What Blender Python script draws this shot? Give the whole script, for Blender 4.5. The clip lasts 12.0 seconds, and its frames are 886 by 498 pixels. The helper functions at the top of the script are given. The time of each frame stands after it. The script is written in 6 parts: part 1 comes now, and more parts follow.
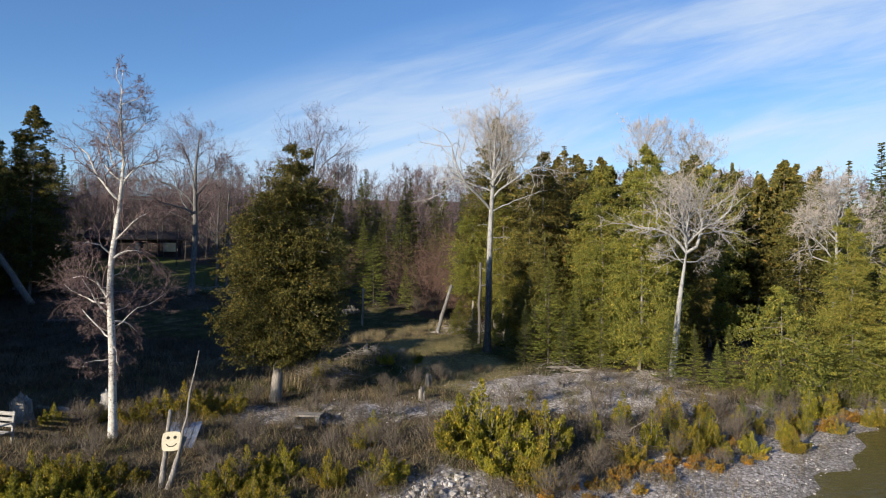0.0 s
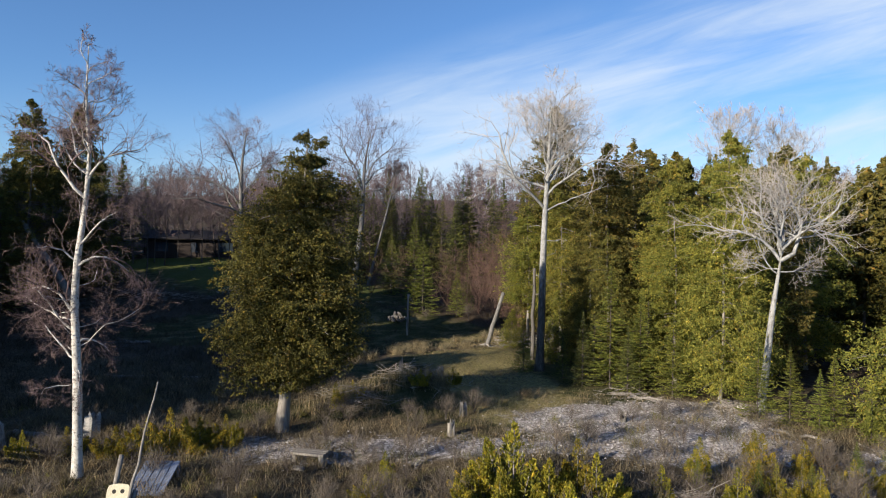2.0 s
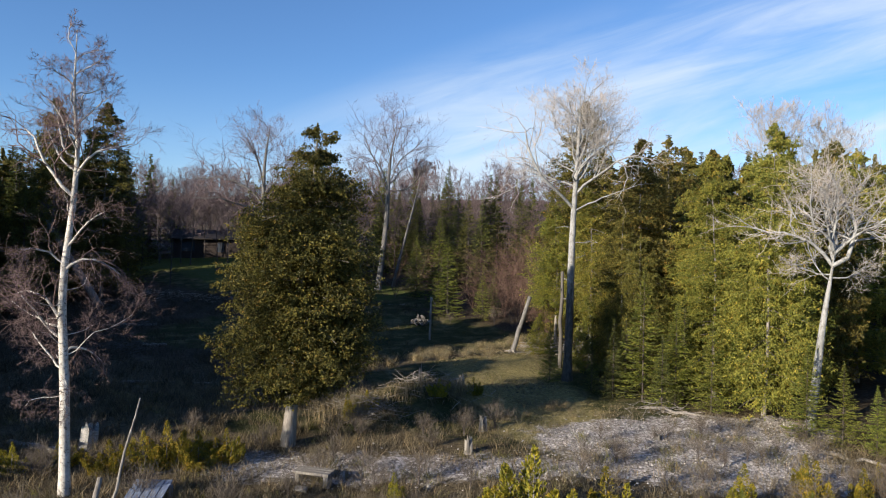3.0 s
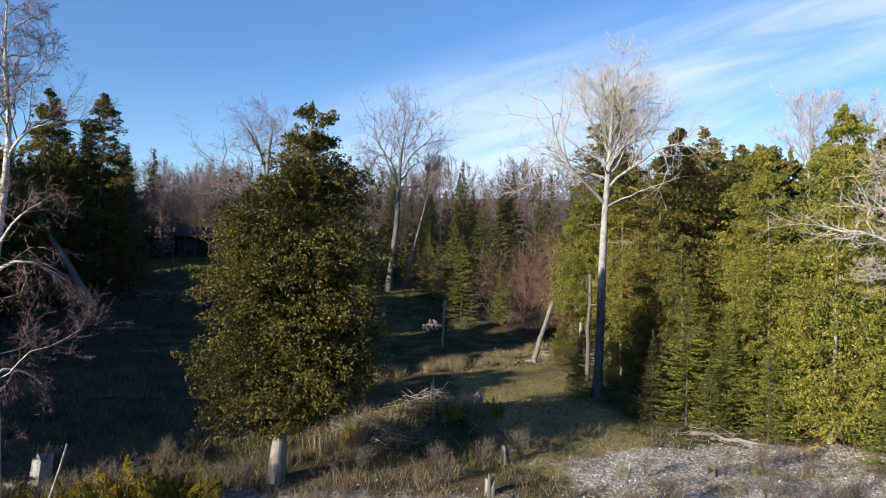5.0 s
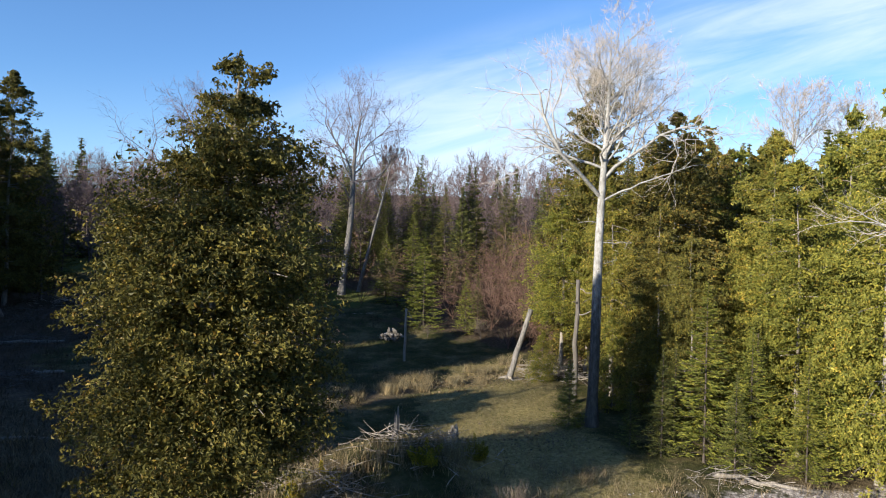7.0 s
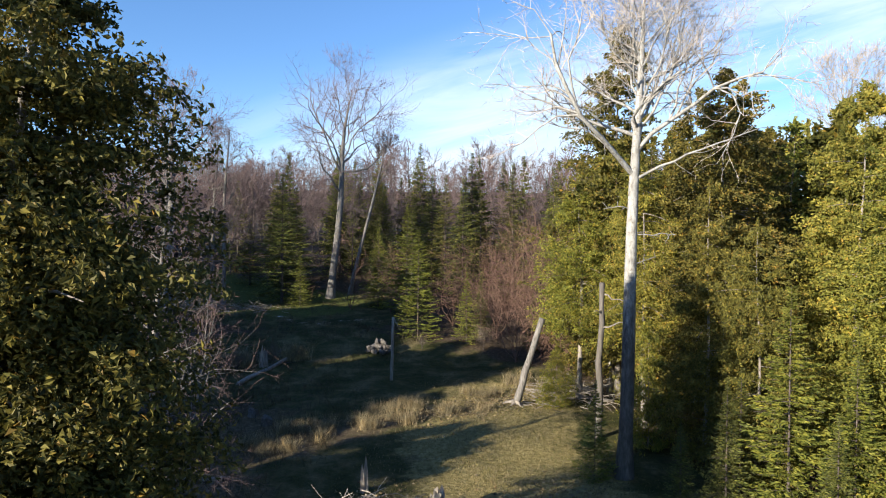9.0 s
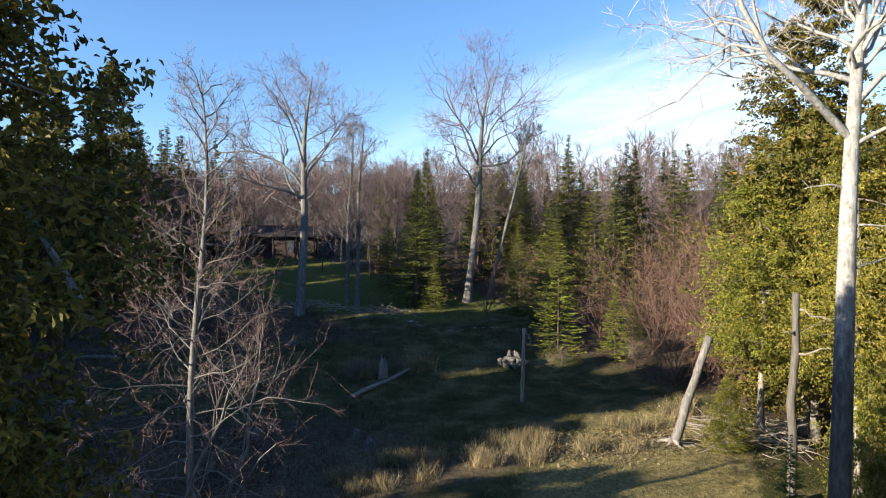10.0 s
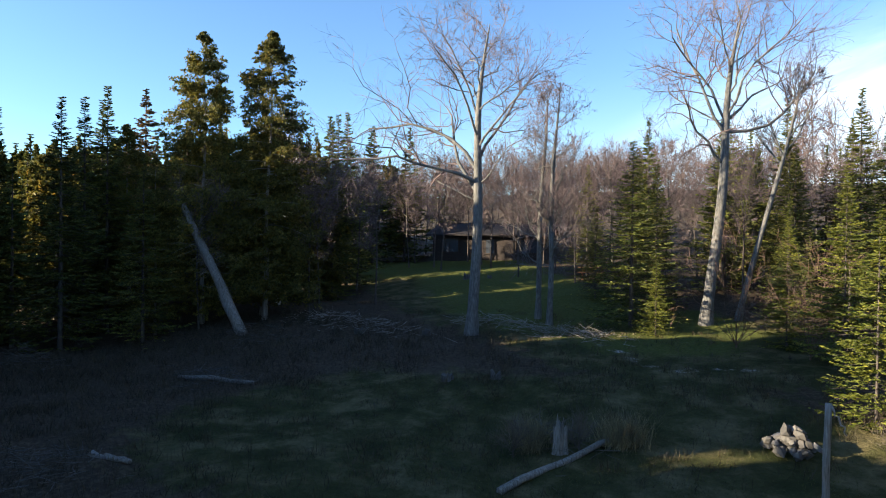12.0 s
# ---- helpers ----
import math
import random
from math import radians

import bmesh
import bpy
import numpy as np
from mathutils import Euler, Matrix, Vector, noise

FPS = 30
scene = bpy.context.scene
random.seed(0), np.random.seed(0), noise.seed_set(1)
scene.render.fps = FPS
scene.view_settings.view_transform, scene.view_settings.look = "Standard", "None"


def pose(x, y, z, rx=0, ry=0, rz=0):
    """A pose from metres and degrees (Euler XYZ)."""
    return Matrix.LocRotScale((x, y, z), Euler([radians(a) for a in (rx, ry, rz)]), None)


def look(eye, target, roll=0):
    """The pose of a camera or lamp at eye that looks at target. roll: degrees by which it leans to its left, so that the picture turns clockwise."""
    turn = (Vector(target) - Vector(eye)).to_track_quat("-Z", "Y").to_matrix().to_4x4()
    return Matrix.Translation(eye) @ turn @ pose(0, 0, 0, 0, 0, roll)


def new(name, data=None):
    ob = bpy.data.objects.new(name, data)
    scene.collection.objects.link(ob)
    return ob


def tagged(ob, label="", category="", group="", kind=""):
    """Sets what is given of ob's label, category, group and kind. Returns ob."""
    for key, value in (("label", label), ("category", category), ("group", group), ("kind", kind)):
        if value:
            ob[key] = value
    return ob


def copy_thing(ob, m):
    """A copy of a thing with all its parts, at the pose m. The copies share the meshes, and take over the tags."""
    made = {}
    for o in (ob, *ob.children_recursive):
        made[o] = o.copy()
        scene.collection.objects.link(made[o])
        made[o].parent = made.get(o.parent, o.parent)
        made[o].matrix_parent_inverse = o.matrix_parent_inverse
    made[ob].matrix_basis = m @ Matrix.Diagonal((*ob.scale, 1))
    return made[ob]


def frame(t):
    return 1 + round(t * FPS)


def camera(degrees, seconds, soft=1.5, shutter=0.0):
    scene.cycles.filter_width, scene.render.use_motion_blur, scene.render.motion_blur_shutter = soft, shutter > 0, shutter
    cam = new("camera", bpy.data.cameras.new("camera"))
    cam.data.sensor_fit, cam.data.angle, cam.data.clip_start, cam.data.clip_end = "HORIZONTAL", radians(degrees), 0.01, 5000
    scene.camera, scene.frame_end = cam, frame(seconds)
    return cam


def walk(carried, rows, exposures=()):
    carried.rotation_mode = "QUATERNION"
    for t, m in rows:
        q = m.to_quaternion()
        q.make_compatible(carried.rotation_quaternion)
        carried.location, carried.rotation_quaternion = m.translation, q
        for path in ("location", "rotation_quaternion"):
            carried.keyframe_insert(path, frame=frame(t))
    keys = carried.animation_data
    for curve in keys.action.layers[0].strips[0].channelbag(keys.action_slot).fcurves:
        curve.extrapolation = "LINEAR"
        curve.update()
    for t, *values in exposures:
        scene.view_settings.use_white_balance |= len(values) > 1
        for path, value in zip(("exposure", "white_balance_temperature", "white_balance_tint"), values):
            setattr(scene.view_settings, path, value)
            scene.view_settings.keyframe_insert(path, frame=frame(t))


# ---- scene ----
cam = camera(67.6, 12.0, 1.1)
PATH = [
    (0, (-0.015, -0.06, 5.581), (-0.023, 1.94, 5.575), 0.6),
    (0.5, (0.375, 1.117, 5.682), (0.363, 3.116, 5.673), 0.8),
    (1, (0.615, 2.191, 5.719), (0.61, 4.191, 5.711), 0.8),
    (1.5, (0.82, 3.142, 5.734), (0.707, 5.138, 5.726), 0.9),
    (2, (1.069, 4.022, 5.783), (0.85, 6.01, 5.774), 0.9),
    (2.5, (1.216, 4.845, 5.857), (0.951, 6.827, 5.845), 1.0),
    (3, (1.279, 5.615, 5.857), (0.968, 7.591, 5.847), 1.1),
    (3.5, (1.272, 6.365, 5.872), (0.933, 8.336, 5.863), 1.1),
    (3.7, (1.24, 6.66, 5.872), (0.888, 8.629, 5.861), 1.2),
    (5.5, (0.365, 9.636, 5.88), (0.025, 11.607, 5.865), 1.45),
    (6, (0.037, 10.68, 5.896), (-0.212, 12.664, 5.881), 1.4),
    (6.5, (-0.264, 11.77, 5.947), (-0.493, 13.757, 5.931), 1.4),
    (7, (-0.53, 12.961, 5.955), (-0.736, 14.95, 5.939), 1.35),
    (7.2, (-0.6, 13.45, 5.945), (-0.804, 15.44, 5.931), 1.3),
    (8.8, (-0.422, 17.759, 5.905), (-0.598, 19.751, 5.882), 0.6),
    (9, (-0.379, 18.356, 5.91), (-0.615, 20.342, 5.885), 0.6),
    (9.5, (-0.179, 20.189, 5.87), (-0.697, 22.121, 5.843), 0.45),
    (10, (-0.234, 22.315, 5.781), (-0.926, 24.191, 5.757), 0.5),
    (10.5, (-0.538, 24.655, 5.706), (-1.268, 26.517, 5.684), 0.6),
    (11, (-1.193, 27.013, 5.652), (-2.185, 28.749, 5.628), 0.6),
    (11.5, (-2.098, 29.555, 5.571), (-3.314, 31.143, 5.548), 0.75),
    (12, (-3.445, 31.922, 5.497), (-4.723, 33.461, 5.476), 0.7),
]
walk(cam, [(t, look(eye, target, roll)) for t, eye, target, roll in PATH], exposures=[(0, 0.86, 6500, 9), (3.5, 1.04, 6500, 9), (6.5, 1.26, 6450, 8), (9, 1.48, 6650, 8), (12, 1.94, 7350, 6)])

# ---- daylight: a low sun behind the lake shore, thin cirrus streaks ----
SUN_AZ = math.atan2(-0.755, -0.656)      # the way to the sun, in the plan
SUN_EL = radians(16.5)
sun_dir = Vector((math.cos(SUN_AZ) * math.cos(SUN_EL), math.sin(SUN_AZ) * math.cos(SUN_EL), math.sin(SUN_EL)))
sun = new("sun", bpy.data.lights.new("sun", "SUN"))
sun.data.energy, sun.data.angle, sun.data.color = 5.0, radians(0.53), (1.0, 0.88, 0.70)
sun.matrix_world = look(sun_dir * 60, (0, 0, 0))

world = bpy.data.worlds.new("sky")
scene.world = world
world.use_nodes = True
wn, wl = world.node_tree.nodes, world.node_tree.links
wn.clear()


def wmath(op, a, b=None, c=None):
    n = wn.new("ShaderNodeMath")
    n.operation = op
    for i, v in enumerate((a, b, c)):
        if v is None:
            continue
        if isinstance(v, (int, float)):
            n.inputs[i].default_value = v
        else:
            wl.new(v, n.inputs[i])
    return n.outputs[0]


def wramp(v, lo, hi):
    n = wn.new("ShaderNodeMapRange")
    n.interpolation_type = "SMOOTHSTEP"
    wl.new(v, n.inputs[0])
    n.inputs[1].default_value, n.inputs[2].default_value = lo, hi
    return n.outputs[0]


sky = wn.new("ShaderNodeTexSky")
sky.sky_type, sky.sun_disc = "NISHITA", False
sky.sun_elevation, sky.sun_rotation = SUN_EL, math.pi / 2 - SUN_AZ
sky.air_density, sky.dust_density, sky.ozone_density = 1.0, 0.1, 3.0
coord = wn.new("ShaderNodeTexCoord")
sep = wn.new("ShaderNodeSeparateXYZ")
wl.new(coord.outputs["Generated"], sep.inputs[0])
ahead = wmath("MAXIMUM", wmath("ABSOLUTE", sep.outputs[1]), 0.08)
u = wmath("DIVIDE", sep.outputs[0], ahead)
v = wmath("DIVIDE", sep.outputs[2], ahead)
along = wmath("ADD", wmath("MULTIPLY", u, 0.965), wmath("MULTIPLY", v, 0.26))
across = wmath("SUBTRACT", wmath("MULTIPLY", v, 0.965), wmath("MULTIPLY", u, 0.26))
comb = wn.new("ShaderNodeCombineXYZ")
wl.new(along, comb.inputs[0])
wl.new(wmath("MULTIPLY", across, 6.0), comb.inputs[1])
streak = wn.new("ShaderNodeTexNoise")
streak.inputs["Scale"].default_value, streak.inputs["Detail"].default_value, streak.inputs["Roughness"].default_value = 2.3, 9, 0.6
streak.inputs["Distortion"].default_value = 0.5
wl.new(comb.outputs[0], streak.inputs["Vector"])
comb2 = wn.new("ShaderNodeCombineXYZ")
wl.new(along, comb2.inputs[0])
wl.new(wmath("MULTIPLY", across, 2.2), comb2.inputs[1])
comb2.inputs[2].default_value = 3.7
broad = wn.new("ShaderNodeTexNoise")
broad.inputs["Scale"].default_value, broad.inputs["Detail"].default_value = 1.6, 4
wl.new(comb2.outputs[0], broad.inputs["Vector"])
mix_n = wmath("ADD", wmath("MULTIPLY", streak.outputs[0], 0.6), wmath("MULTIPLY", broad.outputs[0], 0.4))
# the band: thin towards the west, spreading to the east
band = wmath("MULTIPLY", wramp(across, 0.35, 0.22), wramp(u, -0.75, -0.05))
low = wmath("ADD", wmath("MULTIPLY", wramp(across, -0.12, 0.06), 0.8), 0.2)
cover = wmath("MULTIPLY", wmath("MULTIPLY", wmath("MULTIPLY", band, low), wramp(sep.outputs[1], 0.0, 0.25)), wramp(mix_n, 0.34, 0.66))
haze = wmath("MULTIPLY", wramp(v, 0.30, 0.02), 0.15)
cover = wmath("MINIMUM", wmath("ADD", wmath("MULTIPLY", cover, 0.77), haze), 0.9)
mixc = wn.new("ShaderNodeMixRGB")
wl.new(cover, mixc.inputs[0])
tint = wn.new("ShaderNodeMixRGB")
tint.blend_type = "MULTIPLY"
tint.inputs[0].default_value = 1.0
tint.inputs[2].default_value = (0.79, 1.0, 1.29, 1)
wl.new(sky.outputs[0], tint.inputs[1])
wl.new(tint.outputs[0], mixc.inputs[1])
mixc.inputs[2].default_value = (5.8, 6.5, 7.4, 1)
back = wn.new("ShaderNodeBackground")
back.inputs[1].default_value = 0.071
wl.new(mixc.outputs[0], back.inputs[0])
wout = wn.new("ShaderNodeOutputWorld")
wl.new(back.outputs[0], wout.inputs[0])

# ---- materials ----


def mat_nodes(name):
    m = bpy.data.materials.new(name)
    m.use_nodes = True
    nt = m.node_tree
    return m, nt, nt.nodes["Principled BSDF"]


def add(nt, kind, **kw):
    n = nt.nodes.new(kind)
    for k, val in kw.items():
        n.inputs[k].default_value = val
    return n


def noise_tex(nt, scale, detail=5, rough=0.6, vec=None):
    n = add(nt, "ShaderNodeTexNoise", Scale=scale, Detail=detail, Roughness=rough)
    if vec is not None:
        nt.links.new(vec, n.inputs["Vector"])
    return n.outputs[0]


def ramp(nt, fac, stops):
    n = nt.nodes.new("ShaderNodeValToRGB")
    e = n.color_ramp.elements
    while len(e) < len(stops):
        e.new(0.5)
    for el, (p, c) in zip(e, stops):
        el.position, el.color = p, (*c, 1)
    nt.links.new(fac, n.inputs[0])
    return n.outputs[0]


def mixrgb(nt, fac, a, b, kind="MIX"):
    n = nt.nodes.new("ShaderNodeMixRGB")
    n.blend_type = kind
    for i, val in enumerate((fac, a, b)):
        if isinstance(val, (int, float)):
            n.inputs[i].default_value = val
        elif isinstance(val, tuple):
            n.inputs[i].default_value = (*val, 1)
        else:
            nt.links.new(val, n.inputs[i])
    return n.outputs[0]


def bump(nt, bsdf, height, strength=0.5, dist=0.05):
    n = add(nt, "ShaderNodeBump", Strength=strength, Distance=dist)
    nt.links.new(height, n.inputs["Height"])
    nt.links.new(n.outputs[0], bsdf.inputs["Normal"])


def obj_coord(nt):
    return nt.nodes.new("ShaderNodeTexCoord").outputs["Object"]


def scaled(nt, vec, s):
    n = nt.nodes.new("ShaderNodeMapping")
    n.inputs["Scale"].default_value = s
    nt.links.new(vec, n.inputs["Vector"])
    return n.outputs[0]


def foliage(name, dark, mid, light, trans=0.3, rust=None):
    """Leaf sprays: each island its own shade, whole crowns drift a little."""
    m, nt, b = mat_nodes(name)
    geo = nt.nodes.new("ShaderNodeNewGeometry")
    stops = [(0.0, dark), (0.5, mid), (1.0, light)] if rust is None else [(0.0, dark), (0.45, mid), (0.9, light), (1.0, rust)]
    col = ramp(nt, geo.outputs["Random Per Island"], stops)
    info = nt.nodes.new("ShaderNodeObjectInfo")
    clump = noise_tex(nt, 1.1, 3, 0.6, obj_coord(nt))
    col = mixrgb(nt, 0.5, col, ramp(nt, clump, [(0.35, (0.62, 0.66, 0.6)), (0.65, (1.25, 1.2, 1.0))]), "MULTIPLY")
    tuft = noise_tex(nt, 3.6, 2, 0.5, obj_coord(nt))
    col = mixrgb(nt, 0.75, col, ramp(nt, tuft, [(0.34, (0.52, 0.58, 0.6)), (0.52, (0.95, 0.95, 0.9)), (0.68, (1.5, 1.35, 1.05))]), "MULTIPLY")
    hsv = add(nt, "ShaderNodeHueSaturation", Saturation=1.0)
    shift = nt.nodes.new("ShaderNodeMapRange")
    nt.links.new(info.outputs["Random"], shift.inputs[0])
    shift.inputs[3].default_value, shift.inputs[4].default_value = 0.485, 0.515
    nt.links.new(shift.outputs[0], hsv.inputs["Hue"])
    vary = add(nt, "ShaderNodeTexWhiteNoise")
    vary.noise_dimensions = "1D"
    nt.links.new(info.outputs["Random"], vary.inputs["W"])
    tone = nt.nodes.new("ShaderNodeMapRange")
    nt.links.new(vary.outputs["Value"], tone.inputs[0])
    tone.inputs[3].default_value, tone.inputs[4].default_value = 0.80, 1.16
    nt.links.new(tone.outputs[0], hsv.inputs["Value"])
    nt.links.new(col, hsv.inputs["Color"])
    nt.links.new(hsv.outputs[0], b.inputs["Base Color"])
    b.inputs["Roughness"].default_value = 0.6
    b.inputs["Specular IOR Level"].default_value = 0.25
    tr = nt.nodes.new("ShaderNodeBsdfTranslucent")
    nt.links.new(hsv.outputs[0], tr.inputs["Color"])
    mx = nt.nodes.new("ShaderNodeMixShader")
    mx.inputs[0].default_value = trans
    nt.links.new(b.outputs[0], mx.inputs[1])
    nt.links.new(tr.outputs[0], mx.inputs[2])
    nt.links.new(mx.outputs[0], nt.nodes["Material Output"].inputs["Surface"])
    return m


def bark(name, base, light, dark, scale=(6, 6, 1.2), marks=None, rough=0.85, old=None):
    """Bark with fissures along the stem; marks gives dark scars, old the height to which a rough grey-brown bark has
    grown, its colour darkened further for shade.
    """
    m, nt, b = mat_nodes(name)
    co = obj_coord(nt)
    f = noise_tex(nt, 3.0, 6, 0.65, scaled(nt, co, scale))
    col = ramp(nt, f, [(0.3, dark), (0.5, base), (0.72, light)])
    patch = noise_tex(nt, 0.9, 3, 0.5, co)
    col = mixrgb(nt, 0.45, col, ramp(nt, patch, [(0.35, (0.7, 0.7, 0.68)), (0.65, (1.15, 1.13, 1.1))]), "MULTIPLY")
    if marks:
        k = noise_tex(nt, 2.4, 4, 0.7, scaled(nt, co, (4.5, 4.5, 6.5)))
        col = mixrgb(nt, ramp(nt, k, [(0.55, (0, 0, 0)), (0.66, (1, 1, 1))]), col, marks)
    if old:
        sep_ = nt.nodes.new("ShaderNodeSeparateXYZ")
        nt.links.new(co, sep_.inputs[0])
        edge = nt.nodes.new("ShaderNodeMath")
        edge.operation = "MULTIPLY_ADD"
        nt.links.new(noise_tex(nt, 2.0, 5, 0.7, scaled(nt, co, (3, 3, 0.8))), edge.inputs[0])
        edge.inputs[1].default_value = 5.0
        nt.links.new(sep_.outputs[2], edge.inputs[2])
        gone = nt.nodes.new("ShaderNodeMapRange")
        nt.links.new(edge.outputs[0], gone.inputs[0])
        gone.inputs[1].default_value, gone.inputs[2].default_value = old + 3.4, old + 1.6
        col = mixrgb(nt, gone.outputs[0], col, ramp(nt, f, [(0.3, (0.022, 0.02, 0.019)), (0.5, (0.055, 0.05, 0.047)), (0.72, (0.11, 0.102, 0.095))]))
    nt.links.new(col, b.inputs["Base Color"])
    b.inputs["Roughness"].default_value = rough
    bump(nt, b, f, 0.6, 0.03)
    return m


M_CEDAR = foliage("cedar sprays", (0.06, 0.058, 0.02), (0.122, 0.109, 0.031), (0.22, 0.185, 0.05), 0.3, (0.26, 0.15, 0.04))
# yellow-green sprays with the sun's brightness put into the colour
M_CEDAR_SUN = foliage("sunlit cedar sprays", (0.12, 0.135, 0.03), (0.21, 0.218, 0.05), (0.31, 0.30, 0.07), 0.4, (0.33, 0.24, 0.055))
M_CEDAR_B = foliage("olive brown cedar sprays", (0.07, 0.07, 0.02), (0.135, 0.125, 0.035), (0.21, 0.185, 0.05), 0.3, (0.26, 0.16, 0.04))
M_SPRUCE = foliage("spruce needles", (0.045, 0.058, 0.02), (0.105, 0.118, 0.035), (0.2, 0.2, 0.055), 0.3)
M_FIR = foliage("fir needles", (0.075, 0.098, 0.022), (0.16, 0.185, 0.04), (0.26, 0.265, 0.058), 0.35)
M_BROWNFIR = foliage("dying fir needles", (0.09, 0.06, 0.035), (0.16, 0.11, 0.06), (0.22, 0.16, 0.09), 0.15)
M_JUNIPER = foliage("yellow green shrub leaves", (0.10, 0.095, 0.014), (0.22, 0.195, 0.025), (0.35, 0.29, 0.04), 0.35, (0.40, 0.25, 0.035))
M_ORANGE = foliage("orange autumn leaves", (0.20, 0.10, 0.02), (0.34, 0.19, 0.03), (0.42, 0.30, 0.05), 0.3)
M_DRY = foliage("dry grass blades", (0.11, 0.082, 0.054), (0.20, 0.16, 0.108), (0.33, 0.277, 0.195), 0.25)
M_BANK = foliage("brown bank weeds", (0.09, 0.072, 0.048), (0.165, 0.135, 0.09), (0.28, 0.235, 0.165), 0.25)
M_GREENWEED = foliage("olive bank weeds", (0.06, 0.062, 0.018), (0.12, 0.115, 0.035), (0.21, 0.185, 0.07), 0.3)
# bank weeds again, with the shade of hollow and lawn put into the colour
M_SHADEWEED = foliage("shade-darkened brown weeds", (0.036, 0.028, 0.02), (0.066, 0.053, 0.037), (0.12, 0.10, 0.07), 0.2)
M_GRASS = foliage("lawn grass blades", (0.034, 0.042, 0.011), (0.07, 0.072, 0.02), (0.14, 0.12, 0.048), 0.25)
M_BIRCH = bark("birch bark", (0.46, 0.435, 0.41), (0.62, 0.60, 0.57), (0.24, 0.215, 0.19), (3, 3, 2), (0.06, 0.05, 0.045), 0.7)
M_POPLAR = bark("poplar bark", (0.25, 0.252, 0.256), (0.37, 0.373, 0.378), (0.11, 0.109, 0.108), (4, 4, 1.2), (0.13, 0.115, 0.10), 0.8)
# rough old bark below, also darkened in colour for the cedar's cast shade
M_POPLAR_OLD_SHADED = bark("old poplar bark with shaded foot", (0.25, 0.252, 0.256), (0.37, 0.373, 0.378), (0.11, 0.109, 0.108), (4, 4, 1.2), (0.13, 0.115, 0.10), 0.8, 4.4)
M_GREYBARK = bark("grey maple bark", (0.125, 0.12, 0.118), (0.22, 0.212, 0.208), (0.05, 0.047, 0.045))
M_WOODBARK = bark("dark wood bark", (0.072, 0.058, 0.054), (0.13, 0.11, 0.103), (0.034, 0.028, 0.026))
M_CEDARBARK = bark("cedar bark", (0.20, 0.18, 0.165), (0.34, 0.315, 0.29), (0.07, 0.06, 0.053), (11, 11, 0.7))
M_TWIG_B = bark("birch twigs", (0.13, 0.085, 0.085), (0.20, 0.145, 0.14), (0.07, 0.047, 0.045))
M_TWIG_P = bark("pale twigs", (0.36, 0.325, 0.305), (0.47, 0.43, 0.41), (0.22, 0.195, 0.18))
M_TWIG_G = bark("brown twigs", (0.125, 0.088, 0.094), (0.19, 0.142, 0.148), (0.07, 0.05, 0.053))
M_TWIG_S = bark("grey brown twigs", (0.115, 0.092, 0.072), (0.185, 0.155, 0.125), (0.06, 0.048, 0.038))
M_TWIG_R = bark("red twigs", (0.12, 0.068, 0.052), (0.19, 0.125, 0.10), (0.065, 0.038, 0.03))
M_DEADWOOD = bark("weathered wood", (0.19, 0.172, 0.155), (0.34, 0.315, 0.29), (0.08, 0.07, 0.06), (8, 8, 0.8))


def stone_mat(name, k):
    m, nt, b = mat_nodes(name)
    geo = nt.nodes.new("ShaderNodeNewGeometry")
    info = nt.nodes.new("ShaderNodeObjectInfo")
    r = nt.nodes.new("ShaderNodeMath")
    r.operation = "FRACT"
    s = nt.nodes.new("ShaderNodeMath")
    nt.links.new(geo.outputs["Random Per Island"], s.inputs[0])
    nt.links.new(info.outputs["Random"], s.inputs[1])
    nt.links.new(s.outputs[0], r.inputs[0])
    col = ramp(nt, r.outputs[0], [(p, (v_ * k, v_ * k * 0.93, v_ * k * 0.88)) for p, v_ in ((0, 0.15), (0.4, 0.29), (0.75, 0.42), (1, 0.6))])
    col = mixrgb(nt, 0.4, col, ramp(nt, noise_tex(nt, 9, 5, 0.6, obj_coord(nt)), [(0.3, (0.6, 0.6, 0.6)), (0.7, (1.2, 1.2, 1.2))]), "MULTIPLY")
    nt.links.new(col, b.inputs["Base Color"])
    b.inputs["Roughness"].default_value = 0.8
    return m


# the second is beach stone with the heap's shade put into its colour
M_STONE, M_SHADESTONE = stone_mat("beach stone", 1.0), stone_mat("shade-darkened stone", 0.28)


